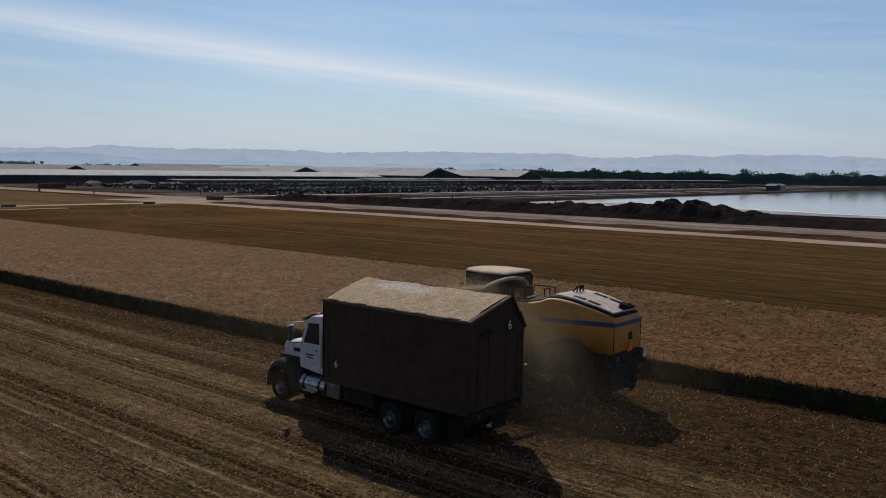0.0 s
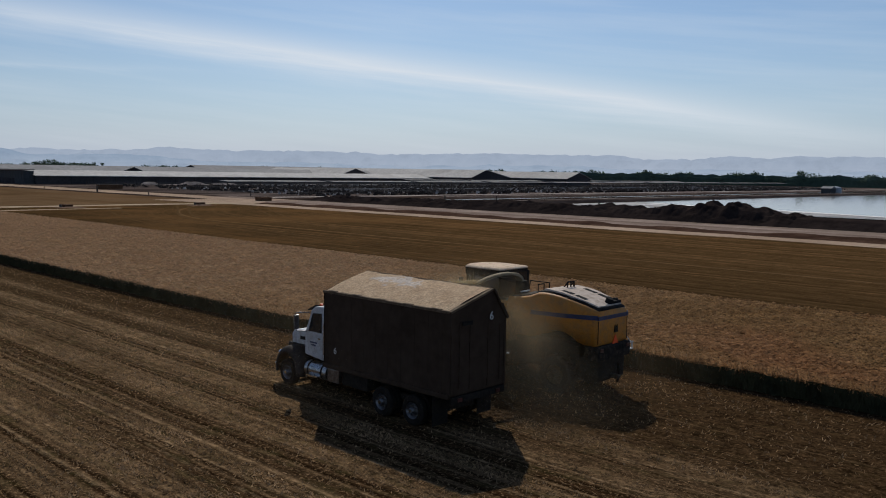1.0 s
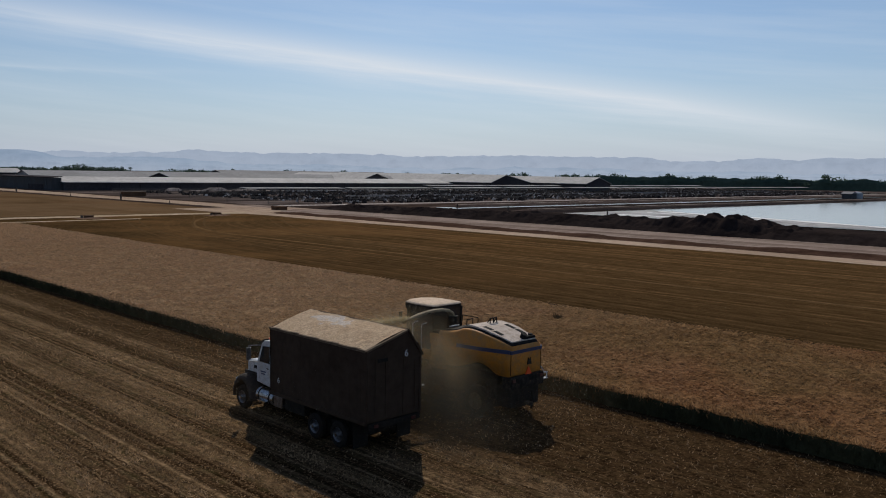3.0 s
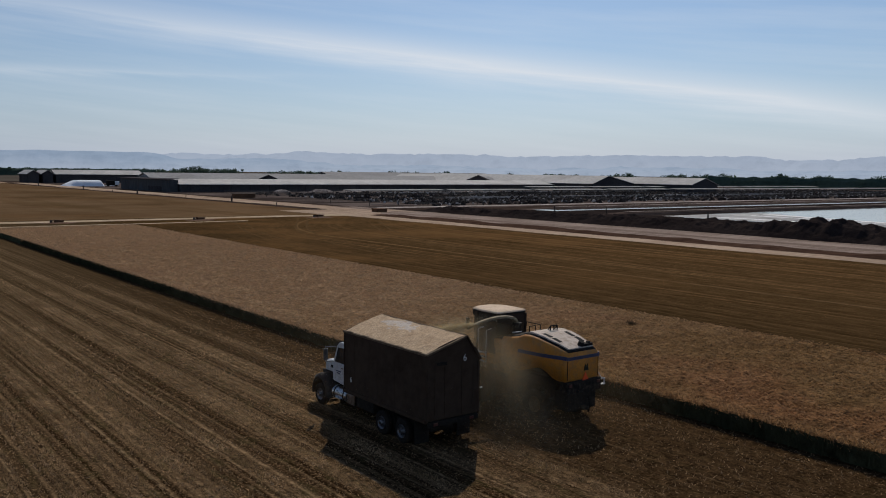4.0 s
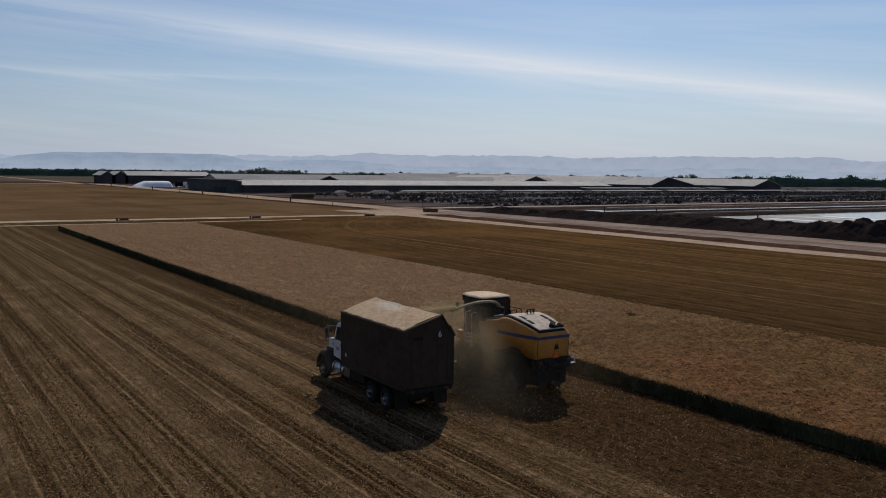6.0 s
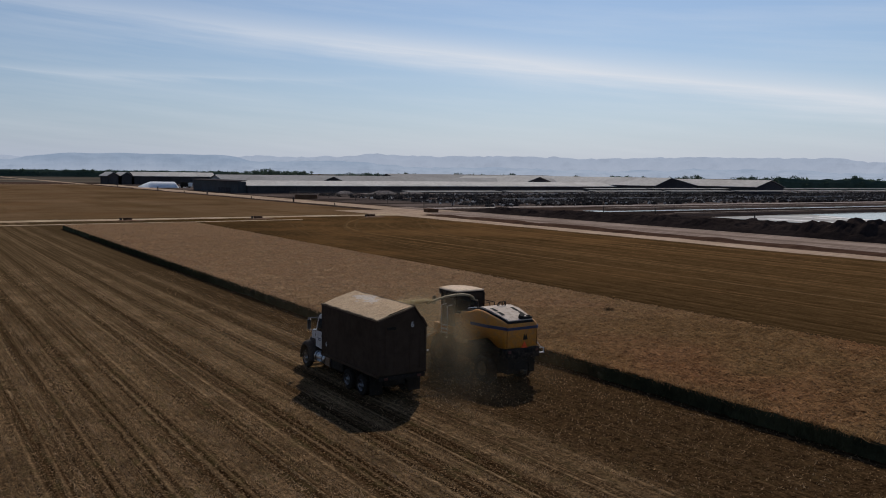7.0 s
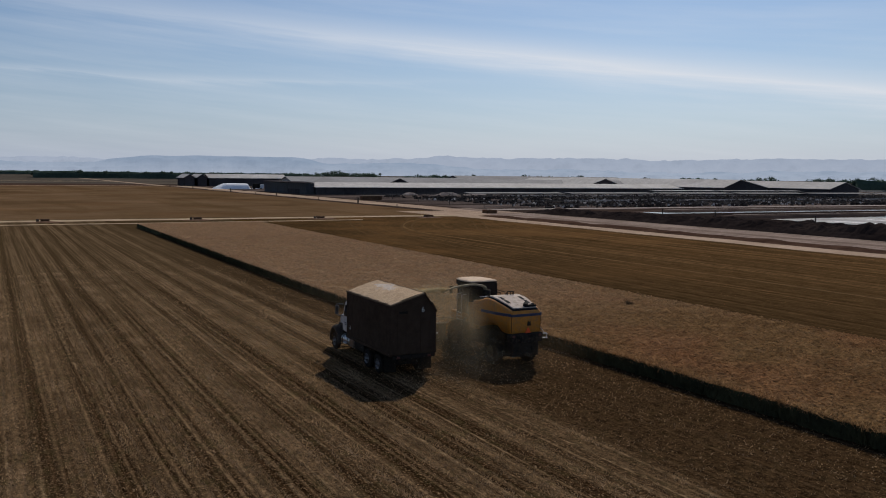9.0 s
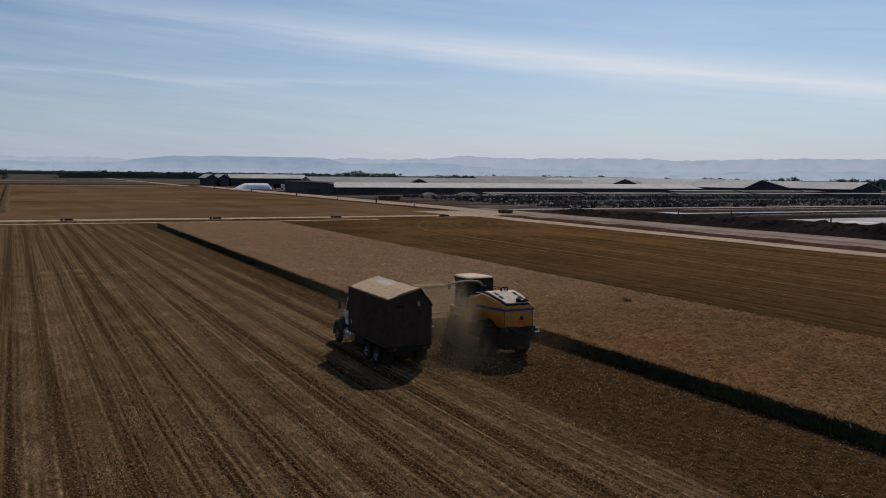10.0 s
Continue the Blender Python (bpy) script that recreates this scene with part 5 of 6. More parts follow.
# ---- the forage truck ----
def wheel(parent, x_out, y, r, width, sign, rim_r, lugs=False, rim_mat="rim", rim_label="dusty steel rim with wheel nuts"):
    """A tyre whose outer face is at x_out, with a dished rim as its child. sign: -1 faces west, 1 east."""
    bm = bmesh.new()
    s = -sign
    prof = [(0.02 * s, rim_r), (0.0, rim_r + 0.04), (0.0, r * 0.86), (0.035 * s, r * 0.96), (width * 0.22 * s, r), (width * 0.78 * s, r), (width * s - 0.035 * s, r * 0.96), (width * s, r * 0.86), (width * s, rim_r)]
    lathe(bm, prof, (x_out, y, r), 32, (False, True))
    if lugs:
        n = 22
        for k in range(n):
            for half in (0, 1):
                a = 2 * math.pi * (k + 0.5 * half) / n
                m = Matrix.Translation((x_out + s * width * (0.27 + 0.46 * half), y + (r + 0.015) * math.cos(a), r + (r + 0.015) * math.sin(a))) @ Matrix.Rotation(a, 4, "X") @ Matrix.Rotation(radians(24 if half else -24), 4, "Y")
                bmesh.ops.create_cube(bm, size=1, matrix=m @ Matrix.Diagonal((width * 0.52, 0.07, 0.06, 1)))
    w = part("wheel", bm, M["rubber"], parent, "dusty black tyre")
    bm = bmesh.new()
    d = s
    prof = [(0.015 * d, rim_r), (-0.012 * d, rim_r * 0.97), (0.03 * d, rim_r * 0.86), (0.07 * d, rim_r * 0.70), (0.06 * d, rim_r * 0.5), (-0.03 * d, rim_r * 0.36), (-0.07 * d, rim_r * 0.26), (-0.08 * d, rim_r * 0.12)]
    lathe(bm, prof, (x_out, y, r), 24, (False, True))
    for k in range(10):
        a = 2 * math.pi * k / 10
        p = Vector((x_out + 0.05 * d, y + rim_r * 0.6 * math.cos(a), r + rim_r * 0.6 * math.sin(a)))
        cyl(bm, p, p + Vector((-0.06 * d, 0, 0)), 0.025, seg=6)
    part("rim", bm, M[rim_mat], w, rim_label)
    bm = bmesh.new()
    cyl(bm, (x_out + 0.02 * d, y, r), (x_out - 0.10 * d, y, r), rim_r * 0.30, rim_r * 0.22, 14)
    part("hub", bm, M["chrome"] if rim_mat == "rim" else M[rim_mat], w, "bright wheel hub" if rim_mat == "rim" else "")
    return w


def text_mesh(name, body, size, m, parent, material, label):
    cu = bpy.data.curves.new(name, "FONT")
    cu.body, cu.size, cu.extrude, cu.align_x, cu.align_y = body, size, 0.006, "CENTER", "CENTER"
    tmp = bpy.data.objects.new(name, cu)
    me = bpy.data.meshes.new_from_object(tmp)
    bpy.data.objects.remove(tmp)
    me.transform(m)
    me.materials.clear()
    me.materials.append(material)
    ob = new(name, me)
    hang(ob, parent)
    ob["label"] = label
    return ob


def forage_truck():
    t = thing("forage_truck", (0, 4, 0), "dusty white three-axle truck with a tall dark forage box", "truck")
    # chassis
    for x in (-0.46, 0.34):
        part("frame_rail", block(x, x + 0.12, 0.15, 9.2, 0.86, 1.14, bev=0.015), M["frame_steel"], t)
    for y in (8.85, 3.1, 1.58):
        part("axle", cyl(bmesh.new(), (-1.15, y, 0.52), (1.15, y, 0.52), 0.09, seg=10), M["frame_steel"], t)
    # wheels
    wheel(t, -1.26, 8.85, 0.53, 0.30, -1, 0.29)
    wheel(t, 1.26, 8.85, 0.53, 0.30, 1, 0.29)
    for y in (3.1, 1.58):
        for s in (-1, 1):
            wheel(t, s * 1.47, y, 0.52, 0.27, s, 0.29)
            wheel(t, s * 1.15, y, 0.52, 0.27, s, 0.29)
    # forage box: floor, west side, east side with inward hood, front bulkhead
    part("box_floor", block(-1.38, 1.38, 0.05, 6.35, 1.16, 1.34), M["box_paint"], t)
    bm = block(-1.40, -1.34, 0.0, 6.37, 1.30, 4.06)
    part("box_side", bm, M["box_paint"], t)
    bm = block(1.34, 1.40, 0.0, 6.37, 1.30, 3.58)
    part("box_side", bm, M["box_paint"], t)
    bm = bmesh.new()
    prism(bm, [(1.40, 3.58), (0.70, 4.64), (0.63, 4.62), (1.33, 3.56)], "y", 0.0, 6.37)
    part("box_hood", bm, M["box_paint"], t, "slanting upper side of the box")
    outline = [(-1.40, 1.30), (1.40, 1.30), (1.40, 3.58), (0.67, 4.62), (-1.40, 4.04)]
    bm = bmesh.new()
    prism(bm, outline, "y", 6.30, 6.37)
    part("bulkhead", bm, M["box_paint"], t)
    bm = bmesh.new()
    prism(bm, outline, "y", -0.06, 0.02, 0.01)
    gate = part("tailgate", bm, M["box_paint"], t, "dark pentagonal tailgate")
    for z in (1.62, 2.30, 2.98):
        part("gate_rib", block(-1.34, 1.34, -0.08, -0.06, z, z + 0.08, bev=0.006), M["box_paint"], gate)
    for x in (-1.36, -0.48, 0.42, 1.26):
        part("gate_post", block(x, x + 0.09, -0.09, -0.06, 1.34, 3.50, bev=0.006), M["box_paint"], gate)
    bm = bmesh.new()
    prism(bm, [(-1.44, 4.05), (-1.38, 3.99), (0.69, 4.58), (0.67, 4.64)], "y", -0.10, 0.04)
    part("gate_cap", bm, M["box_rail"], gate, "worn upper edge of the tailgate")
    bm = bmesh.new()
    prism(bm, [(0.66, 4.66), (0.64, 4.56), (1.36, 3.54), (1.44, 3.58), (1.12, 4.10), (1.02, 4.12)], "y", -0.14, 0.04)
    part("gate_hood_edge", bm, M["box_paint"], gate)
    for x, z in ((-1.0, 3.7), (1.0, 3.4)):
        part("latch_rod", tube(bmesh.new(), [(x, -0.12, 1.5), (x, -0.12, z)], 0.02, 8), M["box_paint"], gate)
    part("latch_handle", block(1.38, 1.48, -0.16, -0.10, 2.31, 2.36, bev=0.008), M["silver"], gate, "bright latch lever")
    part("marker_plate", block(-0.92, -0.42, -0.145, -0.13, 3.55, 3.68), M["frame_steel"], gate)
    # stakes along the sides, top and bottom rails
    for k in range(10):
        y = 0.28 + k * 0.645
        part("side_stake", block(-1.407, -1.40, y, y + 0.05, 1.36, 3.96), M["box_paint"], t)
        part("side_stake", block(1.40, 1.412, y, y + 0.05, 1.36, 3.54), M["box_paint"], t)
    part("bottom_rail", block(-1.46, -1.39, 0.0, 6.37, 1.20, 1.36, bev=0.02), M["box_paint"], t)
    part("bottom_rail", block(1.39, 1.46, 0.0, 6.37, 1.20, 1.36, bev=0.02), M["box_paint"], t)
    part("top_rail", block(-1.45, -1.33, -0.02, 6.38, 3.98, 4.07, bev=0.015), M["box_rail"], t)
    for k in range(5):
        y = 0.35 + k * 1.32
        part("rail_bracket", block(-1.46, -1.34, y, y + 0.42, 4.07, 4.095, bev=0.006), M["box_rail"], t)
    part("ridge_rail", block(0.63, 0.71, -0.02, 6.38, 4.58, 4.635, bev=0.012), M["box_rail"], t)
    m = Matrix.Translation((0.53, -0.135, 3.72)) @ Matrix.Rotation(radians(90), 4, "X")
    text_mesh("numeral", "6", 0.40, m, t, M["decal"], "white painted numeral six")
    m = Matrix.Translation((-1.475, 5.62, 1.9)) @ Matrix.Rotation(radians(-90), 4, "Z") @ Matrix.Rotation(radians(90), 4, "X")
    text_mesh("numeral", "6", 0.34, m, t, M["decal"], "white painted numeral six")
    part("sill_board", block(-1.30, 1.30, -0.10, 0.0, 1.02, 1.24), M["frame_steel"], t)
    # widened flaps and added unseen blocks keep sunlight from showing under the box
    for x in (-1.46, 0.74):
        part("mud_flap", block(x, x + 0.72, 0.62, 0.65, 0.18, 1.18), M["rubber"], t)
    part("underside_block", block(-0.62, 0.62, 0.7, 4.4, 0.52, 1.15, bev=0.05), M["frame_steel"], t)
    part("underside_block_front", block(-0.40, 0.40, 4.6, 8.3, 0.50, 1.10, bev=0.08), M["frame_steel"], t)
    for x in (-0.98, 0.86):
        part("spring_block", block(x, x + 0.12, 1.35, 3.35, 0.62, 0.84, bev=0.03), M["frame_steel"], t)
    for s in (-1, 1):
        part("side_block", block(min(s * 0.66, s * 1.24), max(s * 0.66, s * 1.24), 4.1, 5.5, 0.62, 1.16, bev=0.05), M["frame_steel"], t, "unseen dark block closing the sunlit gap under the box")
    for x in (-1.05, 0.85):
        part("tail_lamp", block(x, x + 0.2, -0.13, -0.09, 1.06, 1.18), M["red_lens"], t, "red tail lamp")
    # cab
    bm = bmesh.new()
    prism(bm, [(6.62, 1.22), (8.02, 1.36), (8.02, 2.20), (7.62, 3.12), (7.40, 3.28), (6.72, 3.34), (6.62, 3.20)], "x", -1.02, 1.02, 0.05)
    cab = part("cab", bm, M["white_paint"], t, "white day cab")
    bm = bmesh.new()
    prism(bm, [(8.035, 2.26), (8.06, 2.26), (7.70, 3.06), (7.675, 3.06)], "x", -0.86, 0.86)
    part("windscreen", bm, M["glass"], cab)
    for s in (-1, 1):
        xa, xb = (-1.045, -1.015) if s < 0 else (1.015, 1.045)
        bm = bmesh.new()
        prism(bm, [(6.98, 2.30), (7.78, 2.30), (7.50, 3.02), (6.98, 3.06)], "x", xa, xb)
        part("side_window", bm, M["glass"], cab)
        bm = bmesh.new()
        prism(bm, [(6.90, 1.34), (7.90, 1.42), (7.90, 2.24), (6.90, 2.24)], "x", xa - 0.004, xb + 0.004, 0.012)
        door = part("door", bm, M["white_paint"], cab)
        for z0, y0, y1 in ((1.86, 7.22, 7.66), (1.76, 7.28, 7.60)):
            part("sign_bar", block(min(s * 1.050, s * 1.056), max(s * 1.050, s * 1.056), y0, y1, z0, z0 + 0.055), M["blue"], door, "blue lettering bar")
        part("door_handle", block(min(xa, xb) - 0.03 if s < 0 else xb, min(xa, xb) if s < 0 else xb + 0.03, 7.00, 7.16, 2.05, 2.10), M["chrome"], door, "chrome handle")
        bm = bmesh.new()
        xm = s * 1.38
        tube(bm, [(s * 1.0, 7.72, 3.02), (xm, 8.10, 3.00), (xm, 8.10, 2.30), (s * 1.02, 7.9, 2.26)], 0.022, 8)
        cuboid(bm, xm - 0.11, xm + 0.11, 8.06, 8.12, 2.36, 2.92, 0.015)
        part("mirror", bm, M["rim"], cab, "tall grey-framed mirror")
        part("grab_rail", tube(bmesh.new(), [(s * 1.06, 6.80, 1.5), (s * 1.06, 6.80, 2.7)], 0.02), M["chrome"], cab)
    bm = bmesh.new()
    prism(bm, [(7.46, 3.26), (7.92, 3.06), (7.94, 3.10), (7.48, 3.32)], "x", -0.96, 0.96)
    part("sun_visor", bm, M["dull_fender"], cab, "dark visor over the windscreen")
    for x in (-0.7, -0.35, 0, 0.35, 0.7):
        part("roof_lamp", block(x - 0.05, x + 0.05, 7.36, 7.46, 3.29, 3.35, bev=0.01), M["orange_sign"], cab, "amber marker lamp")
    bm = bmesh.new()
    prism(bm, [(8.02, 1.30), (9.30, 1.05), (9.34, 1.95), (9.18, 2.12), (8.02, 2.24)], "x", -0.68, 0.68, 0.09)
    hood = part("hood", bm, M["white_paint"], t, "white bonnet")
    for k in range(7):
        part("grille_bar", block(-0.5 + k * 0.16, -0.46 + k * 0.16, 9.33, 9.37, 1.15, 1.9), M["chrome"], hood)
    part("side_vent", block(-0.70, -0.675, 8.35, 8.75, 1.78, 1.92), M["grille"], hood, "dark bonnet vent")
    for s in (-1, 1):
        secs = []
        for k in range(17):
            a = math.pi * (-0.06 + 1.12 * k / 16)
            r = 0.86 + 0.05 * math.sin(a)
            across = ((0.60, r), (1.06, r), (1.20, r - 0.04), (1.29, r - 0.13), (1.31, r - 0.25), (1.27, r - 0.25), (1.22, r - 0.15), (1.04, r - 0.07), (0.60, r - 0.06))
            secs.append([(s * px_, 8.85 + q * math.cos(a), 0.60 + q * 1.05 * math.sin(a)) for px_, q in across])
        bm = loft(bmesh.new(), secs)
        cuboid(bm, min(s * 0.60, s * 0.72), max(s * 0.60, s * 0.72), 8.12, 9.5, 0.95, 1.60, 0.03)
        fend = part("fender", bm, M["dull_fender"], t, "dusty dark rounded front fender", True)
        bm = bmesh.new()
        cyl(bm, (s * 1.0, 9.55, 1.16), (s * 1.0, 9.62, 1.16), 0.13, 0.12, 14)
        part("headlamp", bm, M["chrome"], fend, "round headlamp")
    part("bumper", block(-1.22, 1.22, 9.60, 9.74, 0.42, 0.78, bev=0.04), M["chrome"], t, "chrome bumper")
    # tanks, steps, exhaust
    for s in (-1, 1):
        bm = bmesh.new()
        cyl(bm, (s * 0.88, 6.55, 0.82), (s * 0.88, 7.85, 0.82), 0.31, seg=22)
        tank = part("fuel_tank", bm, M["tank"], t, "dusty polished fuel tank")
        for y in (6.8, 7.6):
            bm = bmesh.new()
            cyl(bm, (s * 0.88, y, 0.82), (s * 0.88, y + 0.07, 0.82), 0.325, seg=22)
            part("tank_strap", bm, M["frame_steel"], tank)
        part("step", block(min(s * 0.92, s * 1.28), max(s * 0.92, s * 1.28), 6.95, 7.6, 0.62, 0.67), M["chrome"], t)
        part("tool_box", block(min(s * 0.62, s * 1.22), max(s * 0.62, s * 1.22), 5.72, 6.38, 0.60, 1.10, bev=0.03), M["rim"], t, "dusty metal battery box")
    bm = bmesh.new()
    tube(bm, [(1.05, 6.50, 1.1), (1.05, 6.50, 3.75), (1.10, 6.42, 3.95)], 0.075, 12)
    part("exhaust_stack", bm, M["chrome"], t)
    return t


forage_truck()


def forage_load():
    """The heaped chopped crop: rises from the west rail to the ridge, lumpy."""
    v, f = [], []
    nx, ny = 26, 70
    for j in range(ny + 1):
        for i in range(nx + 1):
            x, y = -1.33 + 1.96 * i / nx, 0.03 + 6.26 * j / ny
            z = 4.055 + 0.57 * (i / nx) + 0.05 * math.sin(math.pi * i / nx) + 0.022 * wob(x, y, 1.1, 3) + 0.020 * wob(x, y, 4.0, 1)
            v.append((x, y, z))
    for j in range(ny):
        for i in range(nx):
            a = j * (nx + 1) + i
            f.append((a, a + 1, a + nx + 2, a + nx + 1))
    return tagged(raw("forage_load", v, f, M["silage"]), "heaped load of chopped tan forage in the truck box", "forage")


forage_load()


# ---- the forage harvester ----
HX = 6.94


def hood_section(y):
    """Half widths and heights of the engine hood at y: foot, shoulder, top edge."""
    u = max(0.0, min(1.0, (y + 0.80) / 4.4))
    half = 1.06 + 0.20 * min(1.0, u * 3.2) - 0.10 * max(0.0, u - 0.75) * 4
    top = float(np.interp(y, (-0.8, -0.4, 0.0, 0.8, 1.5, 1.9, 2.4, 3.6), (3.42, 3.56, 3.67, 3.86, 3.93, 3.90, 3.70, 3.52)))
    shoulder = top - 0.10 + 0.01 * u
    arch = math.exp(-((y - 0.95) / 0.85) ** 4)
    foot = 2.02 + 0.42 * arch
    return half, foot, shoulder, top


def harvester():
    t = thing("forage_harvester", (HX, 3, 0), "yellow self-propelled forage harvester with blue band and pale engine cover", "harvester")
    ys = [-0.80, -0.74, -0.6, -0.3, 0.0, 0.3, 0.6, 0.95, 1.3, 1.6, 1.9, 2.3, 2.7, 3.1, 3.45, 3.6]
    secs = []
    for y in ys:
        w, f0, s0, t0 = hood_section(y)
        e = 0.10 if y in (-0.80, 3.6) else 0.0
        secs.append([(HX - w + e, y, f0 + e), (HX - w - 0.02 + e, y, (f0 + s0) / 2), (HX - w + 0.04 + e, y, s0 - 0.12), (HX - w + 0.13 + e, y, s0),
                     (HX + w - 0.13 - e, y, s0), (HX + w - 0.04 - e, y, s0 - 0.12), (HX + w + 0.02 - e, y, (f0 + s0) / 2), (HX + w - e, y, f0 + e)])
    body = part("body", loft(bmesh.new(), secs), M["yellow"], t, "yellow body panels", True)
    secs = []
    for y in ys[1:-1]:
        w, f0, s0, t0 = hood_section(y)
        secs.append([(HX - w + 0.14, y, s0 - 0.02), (HX - w + 0.27, y, t0 - 0.02), (HX + w - 0.27, y, t0 - 0.02), (HX + w - 0.14, y, s0 - 0.02)])
    part("hood_trim", loft(bmesh.new(), secs), M["black_trim"], t, "black sloping hood surround", True)
    secs = []
    for y in [-0.64, -0.3, 0.1, 0.5, 0.9, 1.2, 1.5, 1.84]:
        w, f0, s0, t0 = hood_section(y)
        k = float(np.interp(y, (-0.64, 1.2, 1.5, 1.84), (0.27, 0.25, 0.26, 0.36)))
        secs.append([(HX - w + k, y, t0 - 0.04), (HX - w + k + 0.03, y, t0 + 0.025), (HX + w - k - 0.03, y, t0 + 0.025), (HX + w - k, y, t0 - 0.04)])
    deck = part("engine_cover", loft(bmesh.new(), secs), M["deck"], t, "pale flat engine cover")
    for x, y0, y1 in ((HX - 0.76, 0.60, 1.1), (HX - 0.76, 0.0, 0.46), (HX + 0.50, 0.40, 0.95), (HX + 0.50, -0.20, 0.28)):
        z0, z1 = hood_section(y0)[3] + 0.03, hood_section(y1)[3] + 0.03
        bm = bmesh.new()
        loft(bm, [[(x, y0, z0 - 0.03), (x, y0, z0 + 0.012), (x + 0.20, y0, z0 + 0.012), (x + 0.20, y0, z0 - 0.03)], [(x, y1, z1 - 0.03), (x, y1, z1 + 0.012), (x + 0.20, y1, z1 + 0.012), (x + 0.20, y1, z1 - 0.03)]])
        part("vent", bm, M["grille"], deck, "dark vent slot")
    bm = bmesh.new()
    cyl(bm, (HX + 0.12, -0.46, 3.48), (HX + 0.12, -0.56, 3.74), 0.15, 0.14, 14)
    cuboid(bm, HX + 0.16, HX + 0.82, -0.62, -0.34, 3.46, 3.62, 0.03)
    part("exhaust", bm, M["grille"], t, "black exhaust outlet")
    bm = bmesh.new()
    cyl(bm, (HX + 0.66, -0.45, 3.5), (HX + 0.66, -0.45, 3.68), 0.12, 0.10, 12)
    part("exhaust_cap", bm, M["grille"], t)
    # blue band round sides and back
    for s in (-1, 1):
        secs = []
        for y in [-0.78, -0.5, 0, 0.6, 1.2, 1.8, 2.2]:
            w, f0, s0, t0 = hood_section(y)
            x = HX + s * (w + 0.035)
            z = 3.00 - 0.035 * y
            secs.append([(x - s * 0.06, y, z), (x, y, z), (x - s * 0.012, y, z + 0.16), (x - s * 0.07, y, z + 0.16)])
        band = part("blue_band", loft(bmesh.new(), secs), M["blue"], t, "dark blue band")
        xw = HX + s * (hood_section(1.2)[0] + 0.018)
        part("brand_bar", block(min(xw, xw - s * 0.02), max(xw, xw - s * 0.02), 0.75, 1.85, 2.99, 3.06), M["deck"], band, "pale lettering bar")
    part("blue_band", block(HX - 1.04, HX + 1.04, -0.825, -0.77, 3.00, 3.15, bev=0.012), M["blue"], t, "dark blue band")
    bm = bmesh.new()
    prism(bm, [(7.00, 2.44), (7.28, 2.44), (7.22, 2.74), (7.14, 2.62), (7.06, 2.74)], "y", -0.835, -0.80)
    part("emblem", bm, M["axle_green"], t, "dark maker's emblem")
    bm = bmesh.new()
    prism(bm, [(6.86, 2.02), (7.26, 2.02), (7.06, 2.36)], "y", -0.86, -0.83)
    part("slow_triangle", bm, M["orange_sign"], t, "orange-red slow-vehicle triangle")
    for x in (HX - 1.02, HX + 0.98):
        part("panel_gap", block(x, x + 0.02, -0.815, -0.79, 2.10, 2.98), M["grille"], t)
    # chassis and rear axle
    part("chassis", block(HX - 0.62, HX + 0.62, -0.55, 6.0, 0.75, 2.05, bev=0.05), M["axle_green"], t)
    part("rear_bumper", block(HX - 1.12, HX + 1.12, -0.92, -0.45, 1.46, 2.02, bev=0.07), M["black_trim"], t)
    part("counterweight", block(HX - 0.92, HX + 0.92, -0.80, 0.1, 0.62, 1.50, bev=0.10), M["frame_steel"], t)
    # unseen block added to shut a sunlit gap round the rear axle
    part("axle_fill_block", block(HX - 0.94, HX + 0.94, 0.05, 1.9, 0.52, 1.95, bev=0.10), M["frame_steel"], t)
    bm = bmesh.new()
    cyl(bm, (HX - 1.2, 0.85, 0.72), (HX + 1.2, 0.85, 0.72), 0.14, seg=12)
    part("rear_axle", bm, M["axle_green"], t)
    for s in (-1, 1):
        wheel(t, HX + s * 1.44, 0.85, 0.74, 0.52, s, 0.38, True, "rim_dark", "dusty dark rim")
        wheel(t, HX + s * 1.62, 4.9, 0.98, 0.72, s, 0.48, True, "rim_dark", "dusty dark rim")
        part("tail_lamp", block(min(HX + s * 0.82, HX + s * 1.0), max(HX + s * 0.82, HX + s * 1.0), -0.95, -0.9, 1.80, 1.94, bev=0.01), M["red_lens"], t, "red tail lamp")
    step = part("step", block(8.14, 8.50, -0.80, -0.62, 1.60, 1.64, bev=0.015), M["silver"], t, "bright folding step")
    part("step_tread", block(8.20, 8.50, -0.80, -0.68, 1.86, 1.90, bev=0.015), M["silver"], step)
    part("step_hanger", tube(bmesh.new(), [(8.02, -0.7, 2.25), (8.24, -0.76, 1.94), (8.48, -0.78, 1.88)], 0.022), M["silver"], step)
    part("step_hanger", tube(bmesh.new(), [(8.45, -0.75, 1.9), (8.45, -0.75, 1.58)], 0.03), M["silver"], step)
    part("hitch", block(HX - 0.10, HX + 0.10, -1.15, -0.8, 0.70, 0.85), M["axle_green"], t, "worn tow hitch")
    part("drop_hose", tube(bmesh.new(), [(HX + 0.45, -0.8, 1.2), (HX + 0.46, -0.86, 0.75), (HX + 0.42, -0.8, 0.45)], 0.05), M["rubber"], t)
    # guard and rails on the deck
    bm = bmesh.new()
    z0 = hood_section(1.42)[3]
    tube(bm, [(7.02, 1.42, z0), (7.02, 1.42, z0 + 0.24), (7.46, 1.42, z0 + 0.24), (7.46, 1.42, z0)], 0.03)
    tube(bm, [(7.24, 1.42, z0), (7.24, 1.42, z0 + 0.24)], 0.03)
